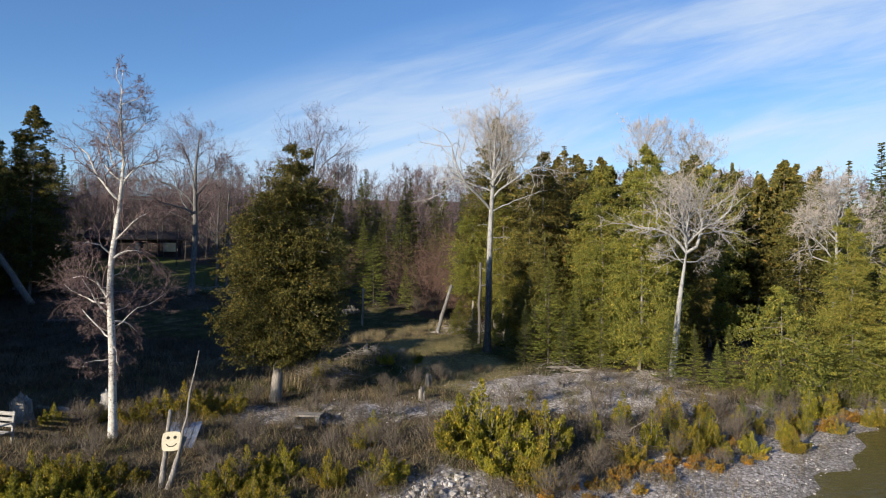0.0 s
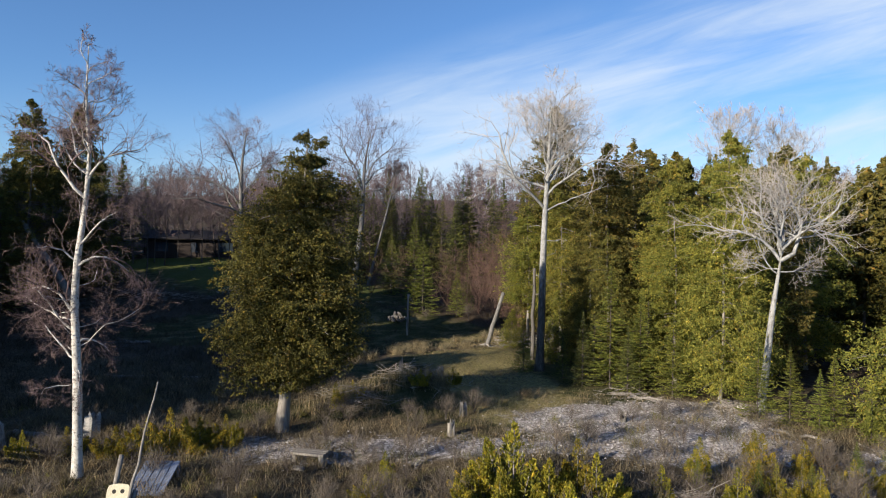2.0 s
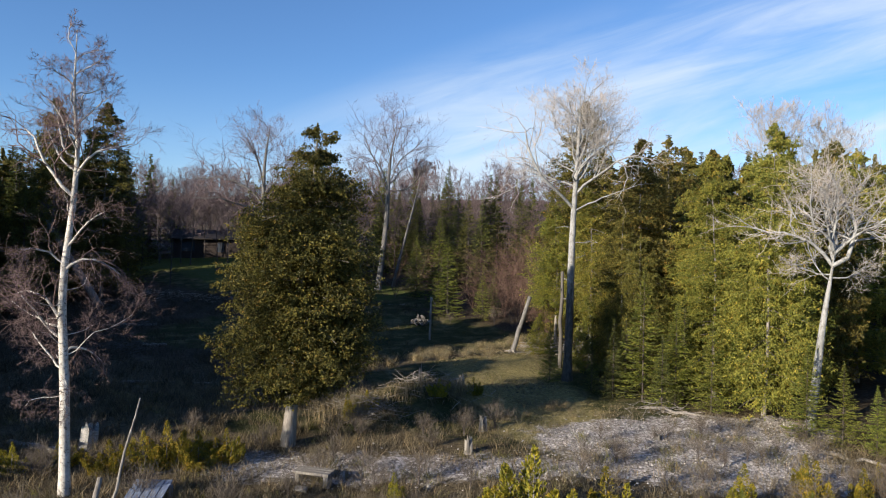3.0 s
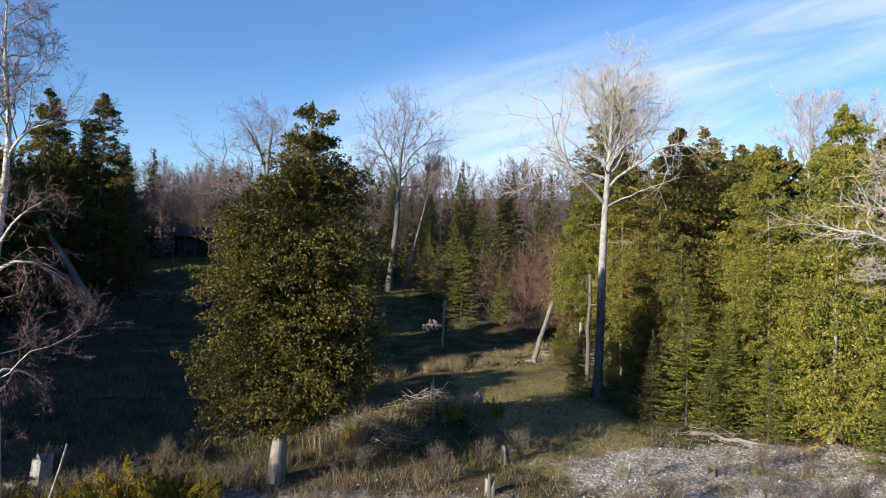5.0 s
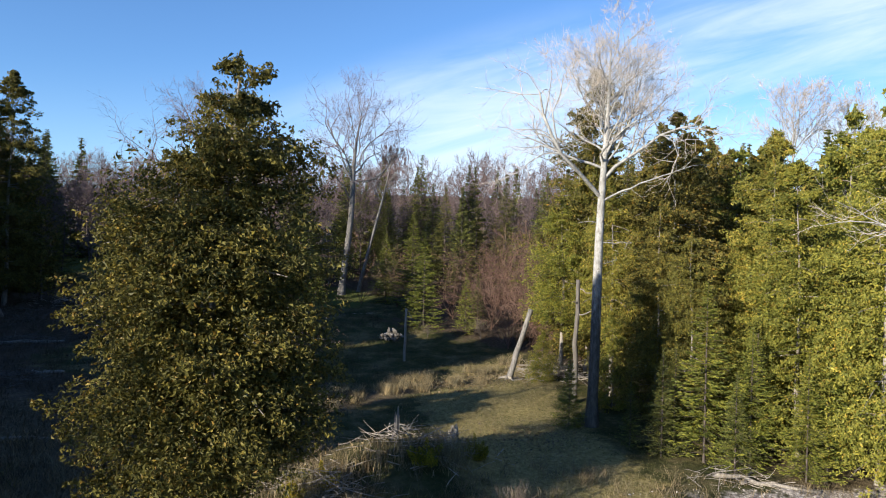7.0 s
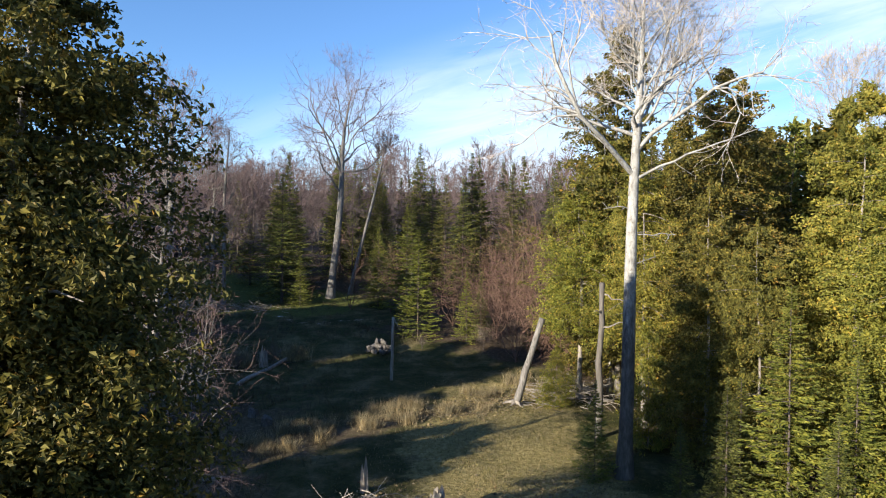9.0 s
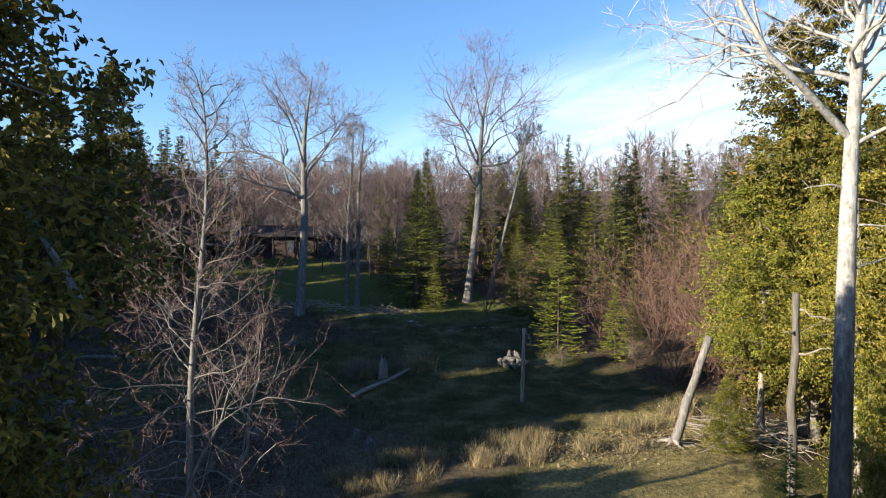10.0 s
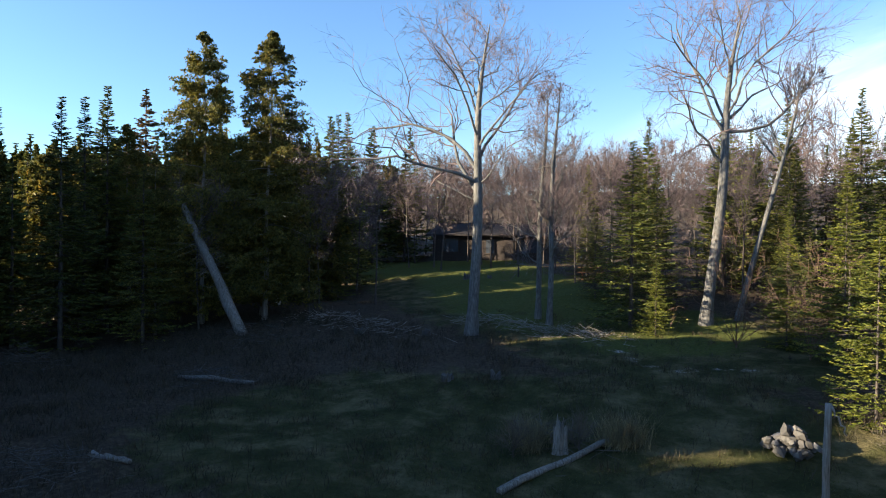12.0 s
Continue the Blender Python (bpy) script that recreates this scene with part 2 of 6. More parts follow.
def ground_mat():
    m, nt, b = mat_nodes("ground")
    co = obj_coord(nt)

    def attr(n):
        a = nt.nodes.new("ShaderNodeAttribute")
        a.attribute_name = n
        return a.outputs["Fac"]

    def jag(fac, scale, amount):
        """An edge broken up by growth."""
        n = nt.nodes.new("ShaderNodeMath")
        n.operation = "MULTIPLY_ADD"
        nt.links.new(noise_tex(nt, scale, 6, 0.65, co), n.inputs[0])
        n.inputs[1].default_value = amount
        s = nt.nodes.new("ShaderNodeMath")
        s.operation = "ADD"
        nt.links.new(fac, s.inputs[0])
        s.inputs[1].default_value = -amount / 2
        nt.links.new(s.outputs[0], n.inputs[2])
        r = nt.nodes.new("ShaderNodeMapRange")
        r.interpolation_type = "SMOOTHSTEP"
        nt.links.new(n.outputs[0], r.inputs[0])
        r.inputs[1].default_value, r.inputs[2].default_value = 0.4, 0.6
        return r.outputs[0]

    fine = noise_tex(nt, 7, 8, 0.7, co)
    mid = noise_tex(nt, 0.8, 6, 0.65, co)
    litter = ramp(nt, fine, [(0.3, (0.028, 0.021, 0.015)), (0.5, (0.064, 0.047, 0.033)), (0.7, (0.13, 0.10, 0.07))])
    dry = ramp(nt, fine, [(0.3, (0.045, 0.034, 0.02)), (0.5, (0.095, 0.073, 0.044)), (0.72, (0.19, 0.155, 0.10))])
    lawn = ramp(nt, mid, [(0.36, (0.028, 0.036, 0.011)), (0.5, (0.056, 0.056, 0.021)), (0.64, (0.13, 0.11, 0.058))])
    lawn = mixrgb(nt, 0.6, lawn, ramp(nt, fine, [(0.3, (0.55, 0.55, 0.5)), (0.7, (1.4, 1.4, 1.35))]), "MULTIPLY")
    vor = add(nt, "ShaderNodeTexVoronoi", Scale=11.0)
    nt.links.new(co, vor.inputs["Vector"])
    gravel = ramp(nt, vor.outputs["Color"], [(0.0, (0.16, 0.138, 0.128)), (0.45, (0.36, 0.325, 0.31)), (0.75, (0.52, 0.48, 0.465)), (1.0, (0.68, 0.65, 0.635))])
    gravel = mixrgb(nt, ramp(nt, vor.outputs["Distance"], [(0.5, (0, 0, 0)), (0.95, (1, 1, 1))]), gravel, (0.10, 0.086, 0.075))
    col = mixrgb(nt, jag(attr("dry"), 1.3, 0.9), litter, dry)
    col = mixrgb(nt, jag(attr("lawn"), 1.1, 0.8), col, lawn)
    straw = ramp(nt, fine, [(0.3, (0.10, 0.085, 0.03)), (0.5, (0.23, 0.19, 0.08)), (0.72, (0.38, 0.315, 0.16))])
    mown = ramp(nt, fine, [(0.3, (0.045, 0.06, 0.013)), (0.5, (0.076, 0.088, 0.022)), (0.7, (0.13, 0.132, 0.042))])
    col = mixrgb(nt, jag(attr("mown"), 0.7, 0.6), col, mown)
    col = mixrgb(nt, jag(attr("straw"), 0.9, 0.8), col, straw)
    col = mixrgb(nt, jag(attr("gravel"), 1.6, 0.9), col, gravel)
    bed = mixrgb(nt, 0.7, gravel, (0.10, 0.085, 0.035), "MULTIPLY")
    bed = mixrgb(nt, 0.6, bed, (0.075, 0.065, 0.025))
    col = mixrgb(nt, attr("bed"), col, bed)
    nt.links.new(col, b.inputs["Base Color"])
    b.inputs["Roughness"].default_value = 0.95
    b.inputs["Specular IOR Level"].default_value = 0.15
    bump(nt, b, fine, 0.9, 0.12)
    return m


def water_mat():
    m, nt, b = mat_nodes("lake water")
    co = obj_coord(nt)
    b.inputs["Base Color"].default_value = (0.11, 0.095, 0.035, 1)
    b.inputs["Roughness"].default_value = 0.08
    b.inputs["IOR"].default_value = 1.33
    b.inputs["Transmission Weight"].default_value = 0.35
    bump(nt, b, noise_tex(nt, 2.2, 5, 0.6, scaled(nt, co, (1, 1.8, 1))), 0.35, 0.08)
    return m


M_GROUND, M_WATER = ground_mat(), water_mat()

# ---- mesh helpers ----


def mesh_of(name, verts, faces, mat=None, smooth=False):
    """A mesh from an (n,3) array and an (m,3) or (m,4) array."""
    verts, faces = np.asarray(verts, np.float32), np.asarray(faces, np.int32)
    k = faces.shape[1]
    me = bpy.data.meshes.new(name)
    me.vertices.add(len(verts))
    me.vertices.foreach_set("co", verts.ravel())
    me.loops.add(faces.size)
    me.loops.foreach_set("vertex_index", faces.ravel())
    me.polygons.add(len(faces))
    me.polygons.foreach_set("loop_start", np.arange(0, faces.size, k, dtype=np.int32))
    me.polygons.foreach_set("use_smooth", np.full(len(faces), smooth))
    me.update(calc_edges=True)
    if mat:
        me.materials.append(mat)
    return me


def merged(lists):
    """Joins (verts, faces) pairs."""
    vs, fs, n = [], [], 0
    for v_, f_ in lists:
        vs.append(v_)
        fs.append(np.asarray(f_) + n)
        n += len(v_)
    return np.concatenate(vs), np.concatenate(fs)


def part(name, data, parent, label=""):
    ob = new(name, data)
    ob.parent = parent
    if label:
        ob["label"] = label
    return ob


def thing(name, m, label, category, group="", kind=""):
    ob = new(name)
    ob.empty_display_size = 0.3
    ob.matrix_basis = m
    return tagged(ob, label, category, group, kind)


def bm_mesh(name, bm, mat, smooth=False):
    me = bpy.data.meshes.new(name)
    bm.normal_update()
    bm.to_mesh(me)
    bm.free()
    for p in me.polygons:
        p.use_smooth = smooth
    me.materials.append(mat)
    return me


def unit(a):
    return a / np.maximum(np.linalg.norm(a, axis=-1, keepdims=True), 1e-9)


def sprays(rng, c, d, size, width=0.5, fold=0.25, face=None):
    """Folded diamond sprays at centres c along d, their flat sides turned towards face."""
    n = len(c)
    d = unit(d)
    side = unit(np.cross(d, rng.normal(size=(n, 3)) * (1.0 if face is None else 0.6) + (0 if face is None else face)))
    nor = np.cross(side, d)
    L = (np.asarray(size) * rng.uniform(0.6, 1.3, n))[:, None]
    W = L * width * rng.uniform(0.7, 1.2, (n, 1))
    a = c - d * L * 0.5
    t = c + d * L * 0.5 - nor * L * 0.15
    l = c + side * W * 0.5 + nor * L * fold * 0.5 + d * L * 0.08
    r = c - side * W * 0.5 + nor * L * fold * 0.5 + d * L * 0.02
    vs = np.stack([a, r, t, l], 1).reshape(-1, 3)
    i = np.arange(n)[:, None] * 4
    return vs, np.concatenate([i + np.array([[0, 1, 2]]), i + np.array([[0, 2, 3]])])


def tube(pts, rad, sides):
    """A tapered tube along a polyline, as triangles."""
    pts, rad = np.asarray(pts, float), np.asarray(rad, float)
    k = len(pts)
    tan = unit(np.gradient(pts, axis=0))
    ref = np.array([0.31, 0.2, 0.93]) if abs(tan[0, 2]) < 0.7 else np.array([1.0, 0.1, 0.05])
    s = unit(np.cross(tan, ref))
    w = np.cross(tan, s)
    ang = np.arange(sides) * 2 * np.pi / sides
    ring = pts[:, None] + rad[:, None, None] * (np.cos(ang)[None, :, None] * s[:, None] + np.sin(ang)[None, :, None] * w[:, None])
    i, j = np.meshgrid(np.arange(k - 1), np.arange(sides), indexing="ij")
    a, b = i * sides + j, i * sides + (j + 1) % sides
    c, e = a + sides, b + sides
    f = np.concatenate([np.stack([a, b, e], -1).reshape(-1, 3), np.stack([a, e, c], -1).reshape(-1, 3)])
    return ring.reshape(-1, 3), f


def bend(rng, p, d, length, n, wander, lift):
    """A polyline that wanders and turns up (lift > 0) or droops."""
    pts, p, d = [p], np.array(p, float), unit(np.array(d, float))
    for _ in range(n):
        d = unit(d + rng.normal(size=3) * wander + np.array([0, 0, lift]) / n)
        p = p + d * length / n
        pts.append(p)
    return np.array(pts)


def inland(x, y):
    """Metres of plan northwards from the waterline."""
    return y - (7.8 + np.where(x > 0, x, 0.15 * x))


def ground_z(x, y):
    """Height of the land over the lawn's level."""
    x, y = np.asarray(x, float), np.asarray(y, float)
    s = inland(x, y) + 0.5 * np.sin(y * 0.35 + x * 0.2)
    shore = np.interp(s, [-30, -12, -2, 0, 4, 8.5, 12, 16, 20, 28, 40], [-3.5, -2.2, -1.15, -0.93, -0.74, -0.54, -0.26, -0.2, -0.12, 0.0, 0.05])
    q = y - 0.08 * (x + 20)
    rise = np.interp(q, [44, 48, 50, 56, 61, 65, 70, 78, 90, 150, 250, 420, 3000], [0, 0.25, 0.6, 1.35, 1.65, 2.1, 2.9, 3.8, 5.0, 12.6, 23.5, 25.5, 25.5])
    rise = rise * np.interp(s, [14, 26], [0, 1])
    rough = 0.05 * np.sin(x * 1.7 + 0.6 * y) * np.sin(y * 1.3 - 0.4 * x) + 0.04 * np.sin(x * 0.63 - y * 0.9)
    mound = 0.55 * np.exp(-(((x + 3.2) / 2.0) ** 2 + ((y - 31.0) / 1.3) ** 2))
    hollow = -0.4 * np.exp(-(((x + 11) / 4.5) ** 2 + ((y - 37) / 5.0) ** 2))
    dip = -0.32 * np.exp(-(((x + 3.4) / 2.6) ** 2 + ((y - 21.2) / 1.9) ** 2))
    return shore + rise + rough + mound + hollow + dip

# ---- ground: one sheet from the lake bed over the lawn to the far hills ----


def axis(lo, hi, step, far):
    core = np.arange(lo, hi + step / 2, step)
    out, v_, g_ = [], 0.0, step
    while v_ < far:
        g_ *= 1.3
        v_ += g_
        out.append(v_)
    out = np.array(out)
    return np.concatenate([(lo - out)[::-1], core, hi + out])


def near_line(x, y, pts, width):
    """1 on a polyline in the plan, fading to 0 at width."""
    best = np.full(np.shape(x), 1e9)
    for (x0, y0), (x1, y1) in zip(pts, pts[1:]):
        t = np.clip(((x - x0) * (x1 - x0) + (y - y0) * (y1 - y0)) / ((x1 - x0) ** 2 + (y1 - y0) ** 2), 0, 1)
        best = np.minimum(best, np.hypot(x - x0 - t * (x1 - x0), y - y0 - t * (y1 - y0)))
    return np.clip(1 - best / width, 0, 1)


def zones(x, y):
    """gravel, lawn and dry-grass shares over the plan."""
    s = inland(x, y)
    gravel = np.clip((8.5 - s) / 4.0, 0, 1)
    gravel = np.maximum(gravel, near_line(x, y, [(5.2, 25.5), (8.0, 26.5)], 4.2) * 1.1)
    gravel = np.maximum(gravel, near_line(x, y, [(2.5, 27.0), (5.5, 28.6), (9.5, 29.8)], 3.0) * 1.1)
    gravel = np.maximum(gravel, near_line(x, y, [(-8, 22.5), (0, 23.8), (6, 25)], 2.4) * 0.75)
    gravel = np.maximum(gravel, near_line(x, y, [(-1.0, 14.5), (0.5, 16.5)], 2.5) * 1.1)
    lawn = near_line(x, y, [(1, 31), (-1.5, 36), (-3, 44), (-10, 48), (-18, 45)], 9.0) * 1.35
    lawn = np.maximum(lawn, near_line(x, y, [(-12, 58), (-26, 64), (-36, 70)], 9.0) * 1.4)
    lawn = np.maximum(lawn, near_line(x, y, [(-8, 26.5), (1.5, 29)], 2.6) * 1.0)
    dry = np.clip(1.2 - np.abs(y - 24) / 16, 0, 1)
    dry = np.maximum(dry, near_line(x, y, [(-8, 38), (-3, 41), (0, 44)], 5) * 1.2)
    gravel = np.maximum(gravel, near_line(x, y, [(-16.2, 57), (-12, 54.5), (-9.6, 56)], 1.1) * 0.48)
    lawn = lawn * (1 - 0.8 * near_line(x, y, [(-6.5, 37.5), (-3.5, 41.0), (-0.5, 45)], 2.0))
    straw = near_line(x, y, [(1.8, 28.0), (0.3, 32.5), (-1.2, 37.5), (-0.8, 43.5)], 4.2) * 1.15
    return np.clip(gravel, 0, 1), np.clip(lawn, 0, 1), np.clip(dry, 0, 1), np.clip((-0.8 - ground_z(x, y)) / 0.2, 0, 1), np.clip(straw, 0, 1), np.clip(near_line(x, y, [(-15, 60.5), (-24, 64), (-31, 70), (-36, 74.5), (-42, 70)], 8.0) * 1.2, 0, 1)


xs, ys = axis(-55, 45, 0.5, 1800), axis(-6, 92, 0.5, 1800)
gx, gy = np.meshgrid(xs, ys)
gz = ground_z(gx, gy)
nx, ny = len(xs), len(ys)
gi, gj = np.meshgrid(np.arange(ny - 1), np.arange(nx - 1), indexing="ij")
ga = gi * nx + gj
gf = np.stack([ga, ga + 1, ga + nx + 1, ga + nx], -1).reshape(-1, 4)
ground_me = mesh_of("ground", np.stack([gx, gy, gz], -1).reshape(-1, 3), gf, M_GROUND, True)
for zone_name, zone in zip(("gravel", "lawn", "dry", "bed", "straw", "mown"), zones(gx, gy)):
    at_ = ground_me.attributes.new(zone_name, "FLOAT", "POINT")
    at_.data.foreach_set("value", zone.astype(np.float32).ravel())
ground = tagged(new("ground", ground_me), "grassy clearing rising from a stony lake shore", "ground", kind="structure")

wv = np.array([(-1500, -1500, -0.9), (1500, -1500, -0.9), (1500, 60, -0.9), (-1500, 60, -0.9)], float)
water = tagged(new("water", mesh_of("water", wv, np.array([[0, 1, 2, 3]]), M_WATER)), "clear shallow lake water over brown stones", "water", kind="structure")
water.visible_shadow = False

# ---- bare trees ----


def grow(rng, out, p, d, length, radius, level, top, kids, wander, lift, fine):
    """A branch with its side branches; the last level is kept as bare twig lines."""
    if level == top:
        out["twig"].append((*p, *unit(np.asarray(d, float)), length, fine))
        return
    n = (9, 6, 4, 3)[level] if fine < 0.01 else (9, 4, 2, 2)[level]
    pts = bend(rng, p, d, length, n, wander * (1 + 0.35 * level), lift)
    rad = np.maximum(np.linspace(radius, radius * 0.4, n + 1), fine)
    out[level].append(tube(pts, rad, (9, 6, 4, 3)[level] if fine < 0.01 and radius > 0.011 else 3))
    for k in range(kids[level]):
        f = rng.uniform(0.25, 1.0) if k else 1.0
        i = min(int(f * n), n - 1)
        q = pts[i] + (pts[i + 1] - pts[i]) * (f * n - i)
        t = unit(pts[i + 1] - pts[i])
        off = unit(np.cross(t, rng.normal(size=3)))
        spread = rng.uniform(0.45, 1.0) if k else 0.15
        grow(rng, out, q, t * math.cos(spread) + off * math.sin(spread), length * rng.uniform(0.42, 0.74) * (1.15 - 0.45 * f),
             max(radius * (1 - 0.6 * f) * 0.6, fine), level + 1, top, kids, wander, lift, fine)


def twig_strips(rng, rows):
    """Thin bent strips, one for each twig line."""
    a = np.array(rows)
    p, d, ln, w = a[:, :3], a[:, 3:6], a[:, 6:7], a[:, 7:8]
    n = len(a)
    s = unit(np.cross(d, rng.normal(size=(n, 3))))
    mid = p + d * ln * 0.5 + rng.normal(size=(n, 3)) * ln * 0.05
    tip = p + d * ln + rng.normal(size=(n, 3)) * ln * 0.12 + np.array([0, 0, 0.06]) * ln
    vs = np.stack([p - s * w, p + s * w, mid + s * w * 0.8, mid - s * w * 0.8, tip], 1).reshape(-1, 3)
    i = np.arange(n)[:, None] * 5
    return vs, np.concatenate([i + np.array([[0, 1, 2]]), i + np.array([[0, 2, 3]]), i + np.array([[3, 2, 4]])])


def levels():
    return {0: [], 1: [], 2: [], 3: [], "twig": []}


def bare_tree(name, seed, stem, limbs, kids, label, category, m_bark, m_twig, m, group="", top=4, fine=0.006, wander=0.10, split=True, m_limb=None, line=None):
    """stem: (height, radius, lean x, lean y, wobble). limbs: rows of (height, azimuth, elevation, length, radius, lift)."""
    rng = np.random.default_rng(seed)
    h, r, lx, ly, wob = stem
    n = 24 if line else 12
    z = np.linspace(0, 1, n + 1)
    pts = np.stack([lx * z + wob * np.sin(z * 7 + seed) * z, ly * z + wob * np.cos(z * 6 + seed) * z, z * h], -1)
    rad = r * (1 - 0.36 * z - 0.56 * z ** 3) * (1 + 0.5 * np.exp(-z * h / 0.25))
    if line:
        lz, lx_, ly_, lr = np.array(line).T
        pts = np.stack([np.interp(z * h, lz, lx_), np.interp(z * h, lz, ly_), z * h], -1)
        rad = np.interp(z * h, lz, lr) * (1 + 0.35 * np.exp(-z * h / 0.25))
    root = thing(name, m, label, category, group)
    pts[0, 2] -= 0.25
    trunk = [tube(pts, rad, 12 if split else 7)]
    rest = levels()
    for zz, az, el, ln, rr, lf in limbs:
        f = min(max(zz / h, 0), 0.999) * n
        p = pts[int(f)] + (pts[int(f) + 1] - pts[int(f)]) * (f - int(f))
        d = np.array([math.cos(radians(az)) * math.cos(radians(el)), math.sin(radians(az)) * math.cos(radians(el)), math.sin(radians(el))])
        sub = levels()
        grow(rng, sub, p, d, ln, rr, 1, top, kids, wander, lf, fine)
        if split:
            part("limb", mesh_of("limb", *merged(sub[1]), m_bark, True), root)
        else:
            rest[2] += sub[1]
        for k in (2, 3, "twig"):
            rest[k] += sub[k]
    part("trunk", mesh_of("trunk", *merged(trunk), m_bark, True), root)
    if rest[2]:
        tagged(part("branchwork", mesh_of("branchwork", *merged(rest[2]), m_limb or m_bark, True), root), kind="stuff")
    fine_ = [twig_strips(rng, rest["twig"])] + rest[3]
    tagged(part("crown", mesh_of("crown", *merged(fine_), m_twig), root, "fine leafless twigs"), kind="stuff")
    return root


def wild_limbs(rng, h, base, count, reach, radius, el=(25, 60)):
    """Limb rows up a stem for trees with no limb that matters by itself."""
    rows = []
    for k in range(count):
        f = (k + rng.uniform(0, 0.8)) / count
        z = base + (h - base) * f
        rows.append((z, rng.uniform(0, 360), rng.uniform(*el) + 15 * f, reach * (1 - 0.55 * f) * rng.uniform(0.7, 1.1), radius * (1 - 0.6 * f), 0.35))
    return rows


def fan_limbs(rng, z0, z1, count, reach, radius, el=(44, 70)):
    """Limb rows that spread like a fan from the upper stem, for round crowns."""
    rows = []
    for k in range(count):
        f = k / (count - 1)
        rows.append((z0 + (z1 - z0) * f, 137.5 * k + rng.uniform(-20, 20), el[0] + (el[1] - el[0]) * rng.uniform(0, 1) * (0.6 + 0.4 * f) - 12, reach * (1 - 0.34 * f) * rng.uniform(0.8, 1.12), radius * (1 - 0.55 * f), 0.55))
    return rows


# ---- conifers ----


def cedar_parts(seed, h, shape, base, boughs, tufts_each, per, size, m_leaf, lean=0.0, lean_y=0.0, trunk_r=0.2, ragged=0.5, slim=0.5, open_top=1.0):
    """Trunk and crown meshes of a white cedar: boughs that sweep out from the stem, each a fan of leafy tufts with gaps between.
    shape: rows of (share of the crown's height, radius)."""
    rng = np.random.default_rng(seed)
    sf, sr = np.array(shape).T

    def radius(f):
        return np.interp(f, sf, sr)

    def stem(z):
        return np.stack([lean * z / h + 0.05 * np.sin(z * 0.9), lean_y * z / h + 0.05 * np.cos(z * 0.8), z], -1)

    draw = rng.uniform(0, 1, boughs * 8)
    f = draw[rng.uniform(0, 1, boughs * 8) < 0.3 / open_top ** 3 + 0.7 * (radius(draw) / sr.max()) ** open_top][:boughs]
    nb = len(f)
    az = np.arange(nb) * 2.39996 + rng.normal(size=nb) * 0.5
    out = np.stack([np.cos(az), np.sin(az), np.zeros(nb)], -1)
    side = np.stack([-np.sin(az), np.cos(az), np.zeros(nb)], -1)
    reach = np.maximum(radius(f) * np.clip(1 + ragged * rng.normal(size=nb) * 0.24, 0.6, 1.4), 0.12)
    tilt = rng.uniform(-0.22, 0.38, nb) * (0.6 + 0.4 * f)
    foot = base + f * (h - base)
    # tufts along and beside each bough
    k = np.repeat(np.arange(nb), tufts_each)
    t = rng.uniform(0.1, 1.0, len(k)) ** 0.62
    across = rng.normal(size=len(k)) * (0.30 * (1.2 - t) + 0.05)
    arch = tilt[k] * t - 0.26 * t ** 2 + 0.18 * t ** 5
    c = stem(foot[k] - 0.0) + out[k] * (reach[k] * t)[:, None] + side[k] * (across * reach[k])[:, None]
    c[:, 2] += reach[k] * arch + rng.normal(size=len(k)) * 0.07 * (0.5 + reach[k]) - 0.16 * np.abs(across) * reach[k]
    dirs = unit(out[k] * 0.8 + side[k] * (np.sign(across) * rng.uniform(0, 0.7, len(k)))[:, None] + rng.normal(size=(len(k), 3)) * 0.25 + np.array([0, 0, 0.12]))
    ln = np.clip(0.13 + 0.09 * reach[k], 0.12, 0.32) * rng.uniform(0.6, 1.3, len(k))
    # flat sprays in each tuft
    q = np.repeat(np.arange(len(k)), per)
    a = rng.uniform(-1, 1, len(q))
    wide = ln[q] * (0.32 - 0.2 * a)
    pos = c[q] + dirs[q] * (a * ln[q])[:, None] + rng.normal(size=(len(q), 3)) * wide[:, None] * np.array([1.0, 1.0, 0.7])
    pos[:, 2] -= 0.25 * np.maximum(a, 0) * ln[q]
    d = dirs[q] * 0.6 + rng.normal(size=(len(q), 3)) * 0.6 + np.array([0, 0, -0.25])
    tip_n = per * 5
    tz = rng.uniform(0, 1, tip_n) * 0.07 * h
    tip = stem(h - tz) + rng.normal(size=(tip_n, 3)) * (0.02 + 0.09 * tz[:, None])
    pos, d = np.concatenate([pos, tip]), np.concatenate([d, rng.normal(size=(tip_n, 3)) * 0.5 + np.array([0, 0, 0.8])])
    pos[:, 2] = np.maximum(pos[:, 2], 0.12)
    face = np.concatenate([unit(pos[:len(q)] - c[q]) * 0.8 + dirs[q] * 0.6, rng.normal(size=(tip_n, 3))]) + np.array([0, 0, 0.35])
    crown = mesh_of("crown", *sprays(rng, pos, d, np.full(len(pos), size), slim, 0.3, face), m_leaf)
    z = np.linspace(0, 0.95, 10) * h
    pts = stem(z)
    pts[0, 2] -= 0.25
    tv = [tube(pts, trunk_r * (1 - 0.95 * z / h) * (1 + 0.3 * np.exp(-z / 0.3)), 10)]
    for b in range(0, nb, max(1, nb // 40)):
        tt = np.linspace(0, 0.85, 5)
        line = stem(np.full(5, foot[b])) + out[b] * (reach[b] * tt)[:, None]
        line[:, 2] += reach[b] * (tilt[b] * tt - 0.26 * tt ** 2)
        tv.append(tube(line, np.linspace(max(trunk_r * 0.2, 0.012), 0.006, 5), 4))
